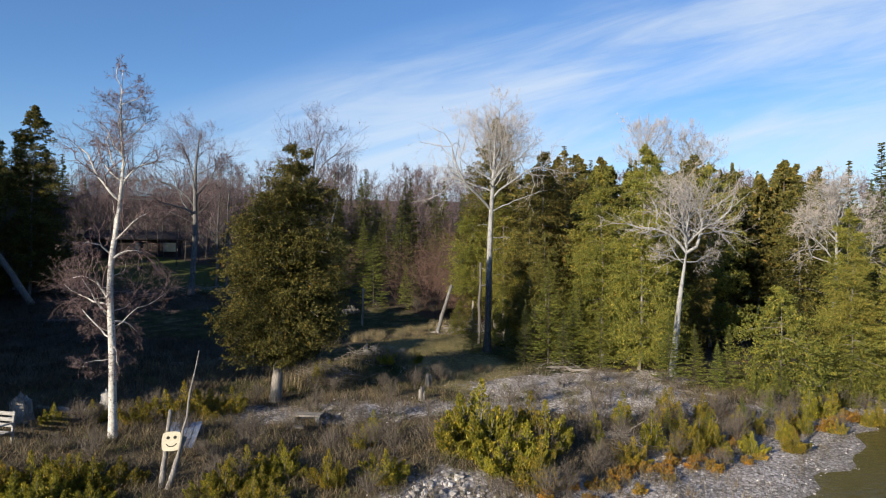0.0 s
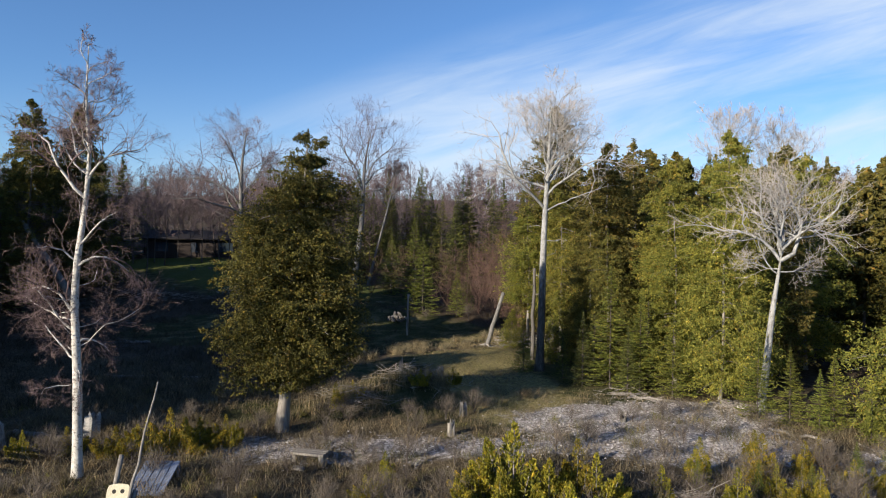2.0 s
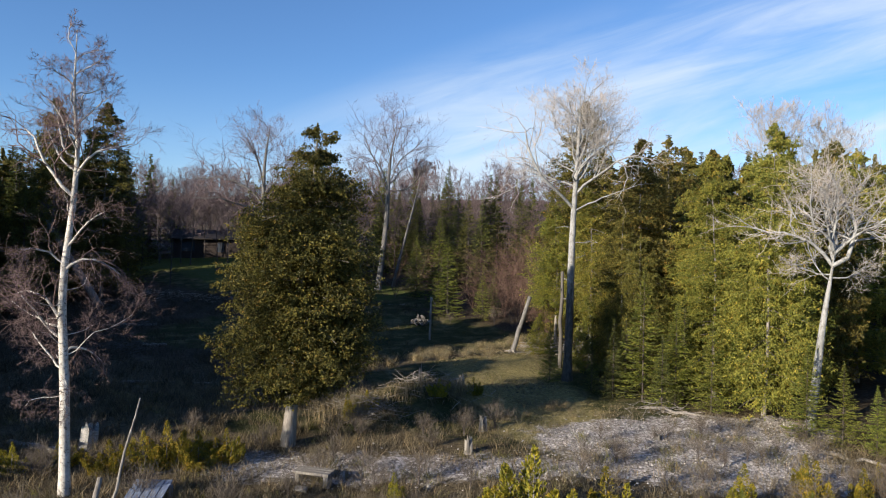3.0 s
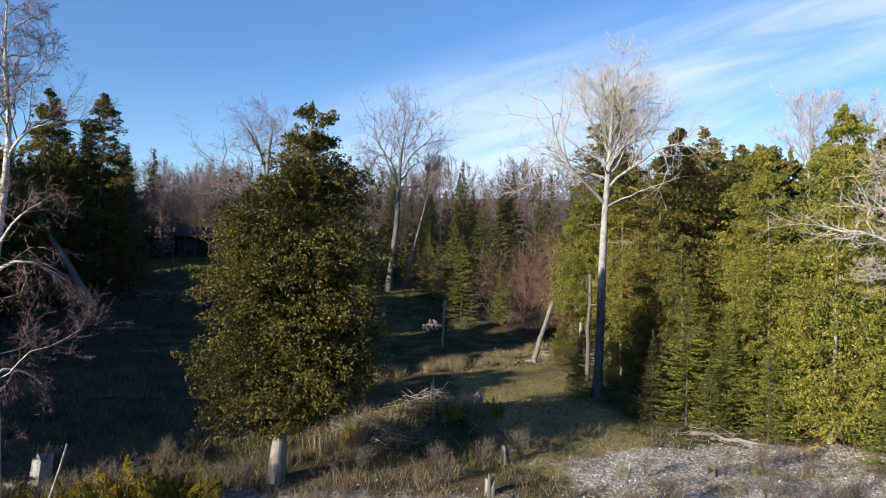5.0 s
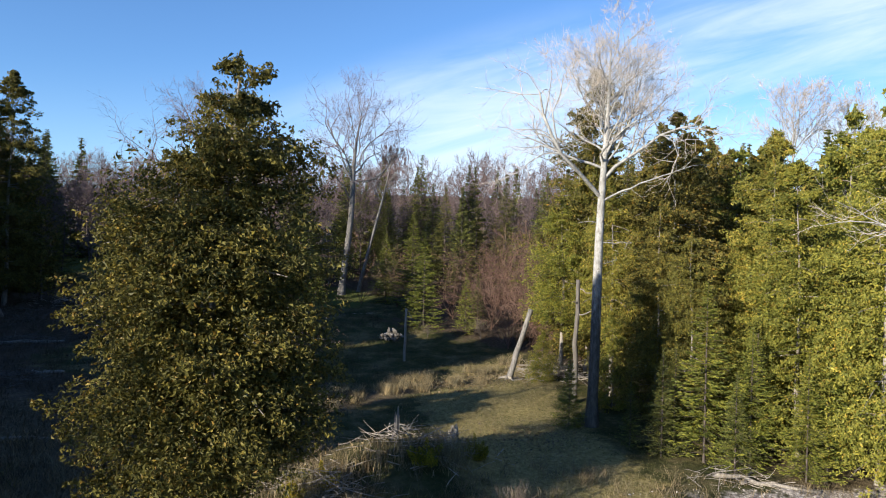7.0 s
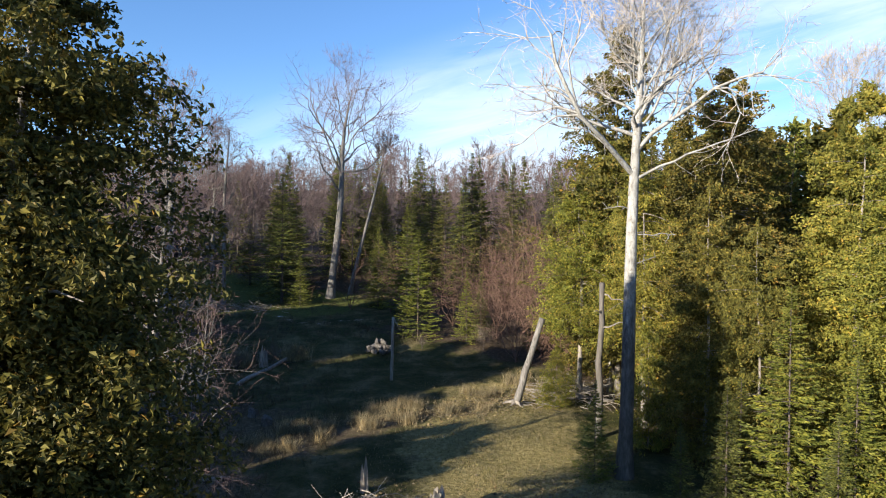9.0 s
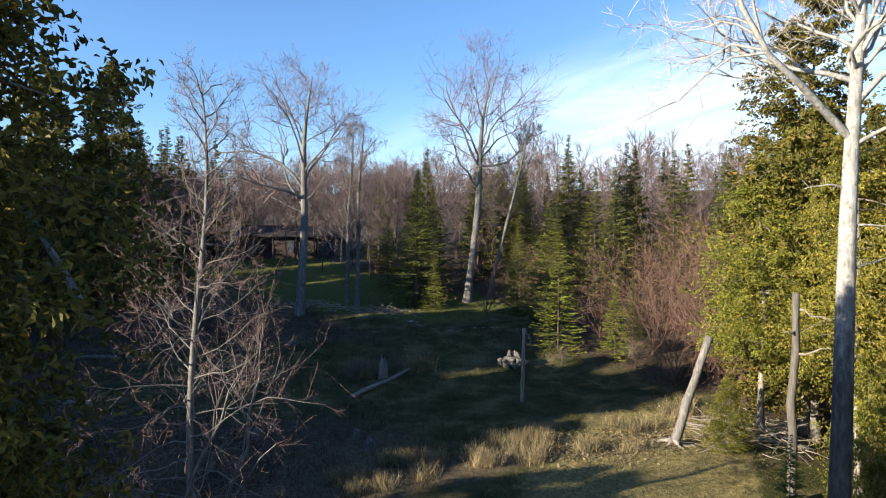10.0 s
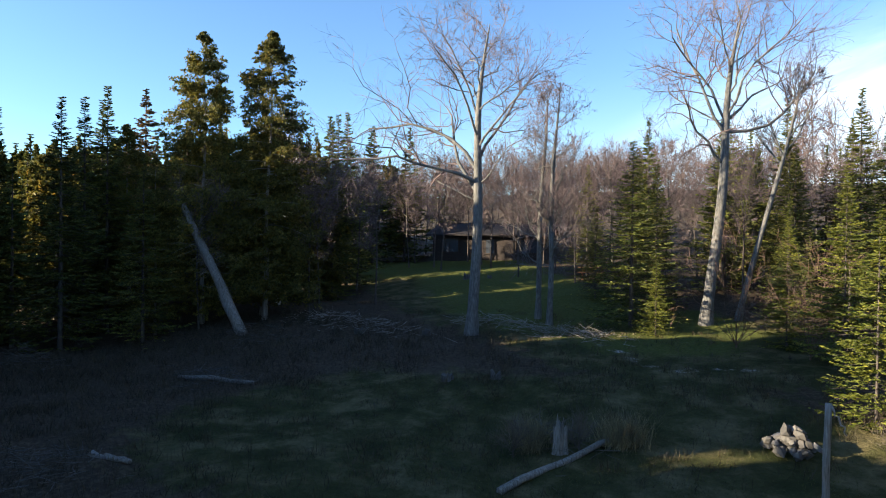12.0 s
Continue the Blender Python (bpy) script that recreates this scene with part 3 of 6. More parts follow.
    return mesh_of("trunk", *merged(tv), M_CEDARBARK, True), crown


def spruce_parts(seed, h, r, base, whorls, arms, per, size, m_leaf, power=0.9, bare=0.0, droop=-0.35, trunk_r=0.12):
    """Trunk and crown meshes of a spruce or fir: whorls of drooping arms fringed with needle sprays."""
    rng = np.random.default_rng(seed)
    n = whorls * arms
    f = np.repeat((np.arange(whorls) + 0.5) / whorls, arms) + rng.normal(size=n) * 1.0 / whorls
    f = np.clip(f, 0, 1) ** 0.85
    az = rng.uniform(0, 2 * np.pi, n)
    ln = r * np.clip((1 - f) ** power * rng.uniform(0.6, 1.15, n) * np.minimum(1, 0.7 + f * 3), 0.06, None)
    out = np.stack([np.cos(az), np.sin(az), np.zeros(n)], -1)
    rep = np.repeat(np.arange(n), per)
    t = rng.uniform(0.12, 1.0, len(rep)) ** 0.8
    z0 = base + f * (h - base)
    pos = out[rep] * (ln[rep] * t)[:, None]
    sag = droop * ln * (1 - 0.8 * f)
    pos[:, 2] = z0[rep] + sag[rep] * t + 0.25 * ln[rep] * t ** 3
    side = np.stack([-np.sin(az), np.cos(az), np.zeros(n)], -1)[rep] * (rng.choice([-1, 1], len(rep)))[:, None]
    d = out[rep] * 0.9 + side * rng.uniform(0.2, 1.0, (len(rep), 1)) + np.array([0, 0, -0.12]) + rng.normal(size=(len(rep), 3)) * 0.2
    pos = pos + side * (rng.uniform(0, 0.22, len(rep)) * ln[rep] * (1 - 0.5 * t))[:, None]
    v_, f_ = sprays(rng, pos, d, size * (0.4 + 0.6 * np.minimum(1, 1.6 * (1 - f[rep]))), 0.38, 0.15)
    tip_n = 40
    tz = rng.uniform(0, 0.9, tip_n)
    tp = np.stack([rng.normal(size=tip_n) * 0.06 * tz, rng.normal(size=tip_n) * 0.06 * tz, h - tz], -1)
    v2, f2 = sprays(rng, tp, rng.normal(size=(tip_n, 3)) * 0.4 + np.array([0, 0, 1]), np.full(tip_n, size * 0.5), 0.3, 0.1)
    crown = mesh_of("crown", *merged([(v_, f_), (v2, f2)]), m_leaf)
    z = np.linspace(0, 1, 8)
    pts = np.stack([0 * z, 0 * z, z * h], -1)
    pts[0, 2] -= 0.25
    tv = [tube(pts, trunk_r * (1 - 0.93 * z), 8)]
    for i in range(0, n, 2):
        p = np.array([0, 0, z0[i]])
        q = p + out[i] * ln[i] * 0.8 + np.array([0, 0, sag[i] * 0.8])
        tv.append(tube(np.array([p, (p + q) / 2, q]), np.array([trunk_r * 0.16, trunk_r * 0.11, 0.006]), 3))
    return mesh_of("trunk", *merged(tv), M_WOODBARK, True), crown


def conifer(name, parts_, m, label, category, group=""):
    root = thing(name, m, label, category, group)
    part("trunk", parts_[0], root)
    part("crown", parts_[1], root)
    return root


def plant(proto, x, y, scale=1.0, turn=0.0, sx=1.0):
    """A copy of a tree set on the ground."""
    ob = copy_thing(proto, Matrix())
    ob.matrix_basis = pose(x, y, float(ground_z(x, y)), 0, 0, turn) @ Matrix.Diagonal((scale * sx, scale * sx, scale, 1))
    return ob


def on_ground(x, y, turn=0.0, sink=0.0):
    return pose(x, y, float(ground_z(x, y)) - sink, 0, 0, turn)


# the big cedar on the bank
conifer("cedar_tree", cedar_parts(3, 9.75, ((0, 1.15), (0.1, 1.7), (0.22, 1.85), (0.42, 1.8), (0.6, 1.6), (0.74, 1.35), (0.84, 0.85), (0.92, 0.5), (1, 0.15)), 1.75, 320, 13, 36, 0.09, M_CEDAR, 0.45, 0.9, 0.2, 1.35, 0.5, 2.0),
        on_ground(-6.3, 24.4), "tall dark green white cedar with a bare lower trunk", "tree")

# the birch at the shore
bare_tree("birch_tree", 5, (11.0, 0.135, 0, 0, 0),
          [(7.1, 189, 58, 2.0, 0.05, 0.1), (8.0, 190, 50, 1.3, 0.03, 0.2), (7.5, 12, 50, 1.7, 0.034, 0.1), (5.35, 12, 58, 1.7, 0.038, -1.1), (5.9, 3, 30, 1.4, 0.032, -0.2),
           (4.1, 195, 62, 1.4, 0.042, -0.5), (4.0, 184, 18, 1.6, 0.032, 0.15), (3.2, 190, 52, 1.2, 0.036, -1.0), (5.5, 195, 40, 1.3, 0.028, -0.3), (6.2, 150, 42, 1.0, 0.022, 0.0), (3.3, 12, 28, 1.9, 0.014, 0.1), (3.7, 180, 30, 1.5, 0.034, 0.5), (3.0, 186, 8, 1.3, 0.03, 0.35)]
          + [(7.7 + 0.25 * k, (170 + 137 * k) % 360, 46 + k % 3 * 4, 1.25 - 0.05 * k, 0.028 - 0.0014 * k, 0.12) for k in range(12)]
          + [(2.4 + 0.36 * k, (205 + 137 * k) % 360, 12 - 20 * (k < 3), 0.9, 0.012, -0.1) for k in range(8)],
          (0, 9, 7, 8), "white-barked leafless birch standing in dry grass", "tree", M_BIRCH, M_TWIG_B, on_ground(-9.95, 19.75), fine=0.0027, wander=0.19, m_limb=M_TWIG_B,
          line=((0, 0, 0, 0.125), (2.5, -0.03, 0, 0.108), (4.4, -0.12, -0.03, 0.092), (5.4, -0.06, -0.05, 0.084), (6.1, 0.06, -0.08, 0.074), (7.0, 0.2, -0.1, 0.064), (8.2, 0.33, -0.15, 0.046), (9.0, 0.28, -0.2, 0.042), (9.8, 0.25, -0.2, 0.026), (11.0, 0.3, -0.2, 0.008)))

# the tall poplar at the clearing's edge
rng = np.random.default_rng(11)
poplar = bare_tree("poplar_tree", 8, (12.6, 0.185, 0.3, 0.1, 0.08),
          [(7.6, 168, 78, 4.4, 0.075, 0.0), (8.2, 20, 56, 3.6, 0.065, 0.2), (8.6, 185, 46, 2.9, 0.052, 0.25), (9.0, 345, 46, 2.8, 0.048, 0.25)]
          + fan_limbs(rng, 8.4, 12.0, 20, 2.8, 0.042, (38, 66)),
          (0, 10, 7, 6), "tall leafless poplar, pale above, rough-barked and shade-darkened below", "tree", M_POPLAR_OLD_SHADED, M_TWIG_P, on_ground(2.25, 35.4), fine=0.0034, wander=0.18)

side_rng = np.random.default_rng(4)
for z_, az_, el_, ln_, r_ in ((7.5, -8, 12, 3.1, 0.04), (7.7, 176, 16, 2.4, 0.032), (6.1, -12, 6, 1.1, 0.018), (6.7, 190, 20, 0.8, 0.015), (5.4, 20, -4, 0.6, 0.012)):
    way = np.array([math.cos(radians(az_)) * math.cos(radians(el_)), math.sin(radians(az_)) * math.cos(radians(el_)), math.sin(radians(el_))])
    spine = bend(side_rng, np.array([0.3 * z_ / 12.6, 0.1 * z_ / 12.6, z_]), way, ln_, 9, 0.16, 0.25)
    shoots = [tube(spine, np.linspace(r_, 0.008, 10), 6)]
    for k in range(3, 10):
        turn_ = unit(spine[min(k + 1, 9)] - spine[k - 1] + side_rng.normal(size=3) * 0.35)
        shoots.append(tube(bend(side_rng, spine[k], turn_, ln_ * side_rng.uniform(0.12, 0.26), 4, 0.2, 0.3), np.linspace(0.009, 0.003, 5), 4))
    part("limb", mesh_of("limb", *merged(shoots), M_POPLAR, True), poplar)

# the broad leafless ash among the cedars
bare_tree("ash_tree", 14, (6.2, 0.155, 0.3, -0.9, 0.05),
          [(5.7, 20, 52, 3.2, 0.085, 0.1), (5.9, 110, 70, 3.0, 0.06, 0.2), (5.7, 160, 60, 2.9, 0.065, 0.3), (5.4, 185, 18, 1.3, 0.03, -0.1),
           (5.3, 350, 10, 1.5, 0.03, 0.0), (6.1, 250, 60, 2.7, 0.05, 0.3), (6.1, 320, 52, 2.8, 0.055, 0.2), (5.9, 70, 54, 2.8, 0.045, 0.3), (6.1, 0, 66, 2.6, 0.045, 0.2), (5.2, 200, 40, 1.7, 0.03, 0.3), (6.1, 195, 72, 2.8, 0.045, 0.1), (6.1, 40, 74, 2.9, 0.045, 0.1)],
          (0, 9, 6, 7), "leafless ash with a broad pale crown among cedars", "tree", M_POPLAR, M_TWIG_P, on_ground(10.4, 30.3), fine=0.0036, wander=0.17)
bare_tree("ash_tree", 17, (8.0, 0.15, 0.2, 0, 0.05),
          [(5.0 + 0.35 * i, (100 * i) % 360, 35 + 4 * i, 2.9 - 0.1 * i, 0.045, 0.15) for i in range(11)],
          (0, 10, 8, 8), "pale leafless ash rising behind cedar bushes", "tree", M_POPLAR, M_TWIG_P, on_ground(20.6, 35.2), fine=0.0052, wander=0.16)
for px_, py_, ph_ in ((17.3, 58.0, 16.0), (22.0, 60.0, 15.4)):
    bare_tree("poplar_tree", int(px_), (ph_ - 2.2, 0.15, 0.2, 0, 0.05), fan_limbs(rng, ph_ - 6, ph_ - 2.4, 16, 3.3, 0.045, (42, 72)), (0, 8, 6, 5),
              "far leafless poplar rising over the cedars", "tree", M_POPLAR, M_TWIG_P, on_ground(px_, py_), fine=0.0075)

# the slender many-stemmed tree beside the cedar
bare_tree("sapling_tree", 21, (8.6, 0.064, 0.15, 0.0, 0.14),
          [(0.3, 170, 88, 3.6, 0.045, 0.1), (0.5, 60, 88, 3.2, 0.038, 0.1)]
          + [(1.2 + 0.115 * i, (137 * i) % 360, 2 + 0.7 * i, 1.7 - 0.018 * i, 0.014, -0.3 + 0.012 * i) for i in range(62)],
          (0, 7, 5, 4), "slender leafless sapling with several grey stems", "tree", M_GREYBARK, M_TWIG_B, on_ground(-7.8, 31.0), fine=0.0022, wander=0.13, m_limb=M_GREYBARK)

# maples on the edge of the upper lawn
bare_tree("maple_tree", 31, (13.9, 0.25, 0.5, 0.2, 0.2),
          [(6.3, 208, 54, 5.4, 0.085, 0.35), (6.8, 216, 64, 5.8, 0.09, 0.2), (7.3, 196, 71, 6.2, 0.085, 0.1), (7.7, 60, 68, 5.2, 0.075, 0.15), (8.3, 28, 58, 3.8, 0.06, 0.3), (8.8, 300, 66, 4.6, 0.06, 0.2),
           (9.6, 120, 64, 4.3, 0.055, 0.2), (6.0, 214, 16, 3.8, 0.035, 0.15), (6.7, 32, 34, 3.4, 0.04, 0.35), (5.4, 60, 20, 2.0, 0.022, 0.3)] + fan_limbs(rng, 10.0, 13.4, 8, 2.9, 0.045, (48, 70)),
          (0, 8, 7, 6), "tall leafless maple with a grey trunk", "tree", M_GREYBARK, M_TWIG_G, on_ground(-21.4, 55.6), fine=0.0046, wander=0.19, m_limb=M_TWIG_G)
bare_tree("maple_tree", 37, (14.3, 0.26, 1.3, 0.3, 0.22),
          [(7.3, 214, 50, 4.2, 0.075, 0.1), (8.7, 218, 46, 5.6, 0.08, 0.45), (8.8, 34, 36, 5.6, 0.085, 0.55), (9.2, 130, 50, 5.0, 0.07, 0.4), (9.5, 300, 46, 5.0, 0.065, 0.4), (9.0, 200, 14, 4.0, 0.045, 0.5),
           (9.3, 50, 60, 5.2, 0.07, 0.2), (6.6, 40, 16, 1.6, 0.02, -0.2)] + fan_limbs(rng, 10.4, 14.4, 9, 4.0, 0.05, (40, 66)),
          (0, 8, 7, 5), "old leafless maple with mottled bark", "tree", M_GREYBARK, M_TWIG_G, on_ground(-13.6, 63.2), fine=0.0046, wander=0.2, m_limb=M_TWIG_G)
bare_tree("maple_tree", 41, (11.0, 0.14, 2.6, 0.3, 0.05), wild_limbs(rng, 11, 7.0, 9, 2.3, 0.06),
          (0, 8, 6, 6), "leaning leafless maple at the wood's edge", "tree", M_GREYBARK, M_TWIG_G, on_ground(-12.6, 64.6), fine=0.008)
for sx_, sy_, seed_ in ((-19.75, 59.6, 51), (-21.0, 60.6, 52)):
    bare_tree("maple_tree", seed_, (11.6, 0.14, 0.2, 0.1, 0.12), wild_limbs(rng, 11.4, 2.6, 24, 2.6, 0.04, (4, 50)),
              (0, 8, 6, 5), "slim leafless maple standing in a pair", "tree", M_GREYBARK, M_TWIG_G, on_ground(sx_, sy_), "slim maple pair", fine=0.0048, wander=0.16)
bare_tree("birch_tree", 61, (11.0, 0.13, 0.9, 0.1, 0.07), wild_limbs(rng, 11, 4.5, 15, 1.9, 0.035, (30, 60)),
          (0, 8, 6, 6), "leafless birch in front of dark conifers", "tree", M_BIRCH, M_TWIG_B, on_ground(-37.0, 56.6), fine=0.008)

# ---- conifer kinds, each built once ----
STORE = pose(0, 0, -60)
COLUMN = ((0, 1.35), (0.12, 1.8), (0.4, 1.7), (0.65, 1.35), (0.82, 0.95), (0.93, 0.5), (1, 0.1))
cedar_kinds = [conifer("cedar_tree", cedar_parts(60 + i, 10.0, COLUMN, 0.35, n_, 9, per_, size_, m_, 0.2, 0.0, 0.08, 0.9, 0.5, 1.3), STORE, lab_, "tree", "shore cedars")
               for i, (n_, per_, size_, m_, lab_) in enumerate(((200, 26, 0.095, M_CEDAR_SUN, "dense yellow-green white cedar in the sunlit wood's edge"), (200, 26, 0.095, M_CEDAR_B, "olive-brown white cedar at the wood's edge"),
                                                               (150, 12, 0.15, M_CEDAR_SUN, "yellow-green white cedar behind the wood's edge"), (150, 12, 0.15, M_CEDAR_B, "dull olive white cedar behind the wood's edge")))]
cedar_kinds.append(conifer("cedar_tree", cedar_parts(66, 10.0, COLUMN, 3.0, 150, 9, 26, 0.095, M_CEDAR_SUN, 0.2, 0.0, 0.12, 0.9, 0.5, 1.3), STORE, "yellow-green white cedar with a bare lower stem", "tree", "shore cedars"))
bush_kinds = [conifer("cedar_bush", cedar_parts(70 + i, 4.2, ((0, 1.3), (0.25, 1.75), (0.6, 1.4), (0.85, 0.75), (1, 0.15)), 0.15, 90, 9, 18, 0.105, M_CEDAR_SUN, 0.0, 0.0, 0.04, 0.9), STORE,
                      "round young cedar bush at the wood's edge", "tree", "young cedars") for i in range(2)]
spruce_kinds = [conifer("spruce_tree", spruce_parts(80 + i, 10.0, 2.3, 0.2, 32, 14, 24, 0.18, M_SPRUCE, 1.0, 0, -0.35, 0.09), STORE,
                        "dark green spruce with drooping tiers", "tree", "spruces") for i in range(3)]
fir_kinds = [conifer("fir_tree", spruce_parts(90 + i, 6.0, 1.5, 0.1, 24, 14, 28, 0.125, M_FIR, 0.95, 0, -0.3, 0.04), STORE,
                     "young bright green fir at the lawn's edge", "tree", "young firs") for i in range(3)]
RAGGED = ((0, 1.6), (0.15, 2.3), (0.4, 2.1), (0.58, 1.7), (0.75, 1.35), (0.88, 0.85), (1, 0.08))
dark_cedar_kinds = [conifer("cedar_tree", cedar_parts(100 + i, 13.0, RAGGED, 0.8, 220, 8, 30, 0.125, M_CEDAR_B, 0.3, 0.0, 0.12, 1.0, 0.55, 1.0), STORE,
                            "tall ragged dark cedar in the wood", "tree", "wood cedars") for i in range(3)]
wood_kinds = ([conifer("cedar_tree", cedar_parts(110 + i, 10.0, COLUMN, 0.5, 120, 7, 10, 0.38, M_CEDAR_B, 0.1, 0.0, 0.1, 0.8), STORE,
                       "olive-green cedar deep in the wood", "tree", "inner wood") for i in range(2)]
              + [conifer("spruce_tree", spruce_parts(120 + i, 10.0, 2.3, 0.3, 26, 7, 15, 0.38, M_SPRUCE, 1.0), STORE,
                         "dark spruce deep in the wood", "tree", "inner wood") for i in range(2)])
brown_fir = conifer("fir_tree", spruce_parts(130, 10.0, 1.9, 3.0, 26, 7, 14, 0.34, M_BROWNFIR), STORE, "dying fir with thin brown needles", "tree")
protos = cedar_kinds + bush_kinds + spruce_kinds + fir_kinds + dark_cedar_kinds + wood_kinds + [brown_fir]

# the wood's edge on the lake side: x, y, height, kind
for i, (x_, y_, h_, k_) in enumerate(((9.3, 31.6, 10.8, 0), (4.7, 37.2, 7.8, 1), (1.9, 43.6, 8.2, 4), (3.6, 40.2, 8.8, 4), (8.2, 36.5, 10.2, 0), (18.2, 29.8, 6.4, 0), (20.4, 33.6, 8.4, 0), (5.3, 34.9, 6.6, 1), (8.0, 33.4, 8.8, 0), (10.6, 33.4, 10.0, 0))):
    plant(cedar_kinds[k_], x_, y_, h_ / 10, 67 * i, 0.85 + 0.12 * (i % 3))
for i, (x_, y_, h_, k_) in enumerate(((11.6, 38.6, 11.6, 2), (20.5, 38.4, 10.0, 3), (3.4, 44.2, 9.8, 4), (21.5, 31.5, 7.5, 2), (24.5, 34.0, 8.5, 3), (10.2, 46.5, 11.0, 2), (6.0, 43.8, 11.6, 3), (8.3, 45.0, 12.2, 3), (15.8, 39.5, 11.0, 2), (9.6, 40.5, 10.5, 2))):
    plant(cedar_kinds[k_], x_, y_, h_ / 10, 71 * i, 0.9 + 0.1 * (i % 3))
for i, (x_, y_, h_) in enumerate(((14.3, 28.2, 4.6), (17.2, 28.0, 3.4), (19.8, 29.0, 4.2), (22.8, 30.5, 4.6))):
    plant(bush_kinds[i % 2], x_, y_, h_ / 4.2, 50 * i)
for i, (x_, y_, h_) in enumerate(((1.5, 35.2, 2.5), (5.1, 32.6, 5.2), (6.3, 32.4, 4.0), (7.4, 31.4, 3.4), (8.2, 32.0, 3.6), (10.9, 28.9, 2.8), (11.7, 28.4, 2.2), (13.0, 27.6, 1.9), (15.8, 27.2, 2.4),
                                  (-5.7, 52.4, 5.8), (-3.1, 51.6, 3.6), (-9.5, 60, 5.0), (-7.2, 57.5, 6.6), (9.9, 29.2, 3.2), (-14.6, 59.8, 3.4), (12.3, 28.7, 2.7), (13.7, 27.0, 2.4), (14.8, 26.8, 2.0), (16.7, 27.2, 2.2), (18.4, 27.4, 2.5), (5.9, 22.0, 0.9), (7.4, 21.9, 1.0), (9.0, 22.6, 0.9), (10.8, 24.0, 1.1), (12.4, 25.2, 1.3), (4.6, 19.6, 0.8), (20.2, 28.2, 2.2))):
    plant(fir_kinds[i % 3], x_, y_, h_ / 6, 40 * i, 1.15)
for i, (x_, y_, h_) in enumerate(((-9.1, 74.7, 10.8), (-12.0, 71.0, 10.5), (-15.0, 70.5, 10.5), (-18.0, 67.0, 10.0), (-4.5, 73, 10), (-2.0, 76, 9.5), (11.4, 58, 12.0), (9.4, 53.0, 13.0), (13.5, 62, 12.2), (6.5, 55, 10.6),
                                  (29.5, 45, 13.5), (-11.0, 67, 8.6), (-37.5, 44.5, 12), (-39.5, 47.5, 13), (-40.6, 46.8, 12.5), (-43, 43.5, 12), (-35.5, 47.5, 9), (-43, 55, 12), (-46, 50, 13), (-8.0, 64, 6.5), (-6, 67, 8.5), (0.2, 51.2, 2.8), (2.3, 49.9, 3.4), (-4.2, 61.5, 8.5), (-1.0, 64.0, 9.5), (1.6, 61.0, 9.0), (3.8, 66.0, 10.0), (-10.6, 66.4, 8.0), (-2.5, 53.4, 3.2), (6.8, 33.4, 4.4), (4.6, 34.0, 3.2), (4.0, 33.0, 3.2), (5.7, 31.8, 2.8), (3.2, 33.6, 2.2), (-16.5, 64.5, 7.5), (-37.2, 61.5, 12.0), (-38.4, 63.4, 12.3), (-41.0, 66.0, 10.5), (-36.2, 60.2, 8.0))):
    plant(spruce_kinds[i % 3], x_, y_, h_ / 10, 35 * i, 1.15 - 0.12 * (i % 2))
for i, (x_, y_, h_) in enumerate(((-36.2, 51.0, 15.6), (-33.6, 53.2, 15.5), (-35.2, 54.2, 12), (-36.2, 48.5, 9), (-40, 49, 11), (-40, 59, 11), (12.6, 35.2, 9.4), (3.2, 44.9, 14.4), (6.0, 39.8, 11.4))):
    plant(dark_cedar_kinds[i % 3], x_, y_, h_ / 13, 61 * i, 0.9 + 0.1 * (i % 3))
plant(spruce_kinds[1], -16.3, 61.1, 0.86, 20, 1.45)
for i, (x_, y_, h_) in enumerate(((-24.5, 72.5, 7.5), (-22.0, 75.0, 8.5), (-19.6, 70.5, 6.8), (-14.0, 73.0, 7.8), (-7.4, 70.0, 8.2), (-20.8, 66.4, 5.2), (-10.2, 63.5, 5.6))):
    plant(spruce_kinds[i % 3], x_, y_, h_ / 10, 77 * i, 1.25)
plant(brown_fir, -43.5, 51.5, 1.35, 20)

# the wood goes on unseen along the clearing's west side, to shade the lawn
for x_, y_, h_ in ((-18.5, 19.4, 8.0), (-20.5, 18.6, 8.4), (-22.2, 21.7, 8.8), (-22.4, 17.4, 5.6)):
    plant(wood_kinds[int(-x_) % 2], x_, y_, h_ / 10, 40 * x_, 1.7)
plant(wood_kinds[0], -24.6, 22.8, 1.3, 30, 1.2)
plant(wood_kinds[1], -25.9, 21.4, 1.25, 80, 1.2)
for i in range(12):
    for row in (0, 1, 2):
        x_, y_ = -26.3 - 1.9 * i - 2.5 * row, 25.5 + 1.6 * i - 3.2 * row
        # heights set by where shade and sun strips fall on the lawn
        tall = 0.85 if i == 6 else 1.2 if i == 5 else 0.75 if i == 11 else 1.12 if i < 1 else 0.86 if i == 1 else 1.45
        plant(wood_kinds[(i + row) % 2], x_, y_, tall + 0.2 * ((i * 7 + row * 3) % 5) / 5, 50 * i, 1.25)


def sun_gap(x, y):
    """Made-up gaps in the west wood that let strips of evening sun through."""
    g = 0.755 * x - 0.656 * y
    return abs(g + 72.5) < 1.8 or abs(g + 62.8) < 2.0 or abs(g + 57.0) < 1.2


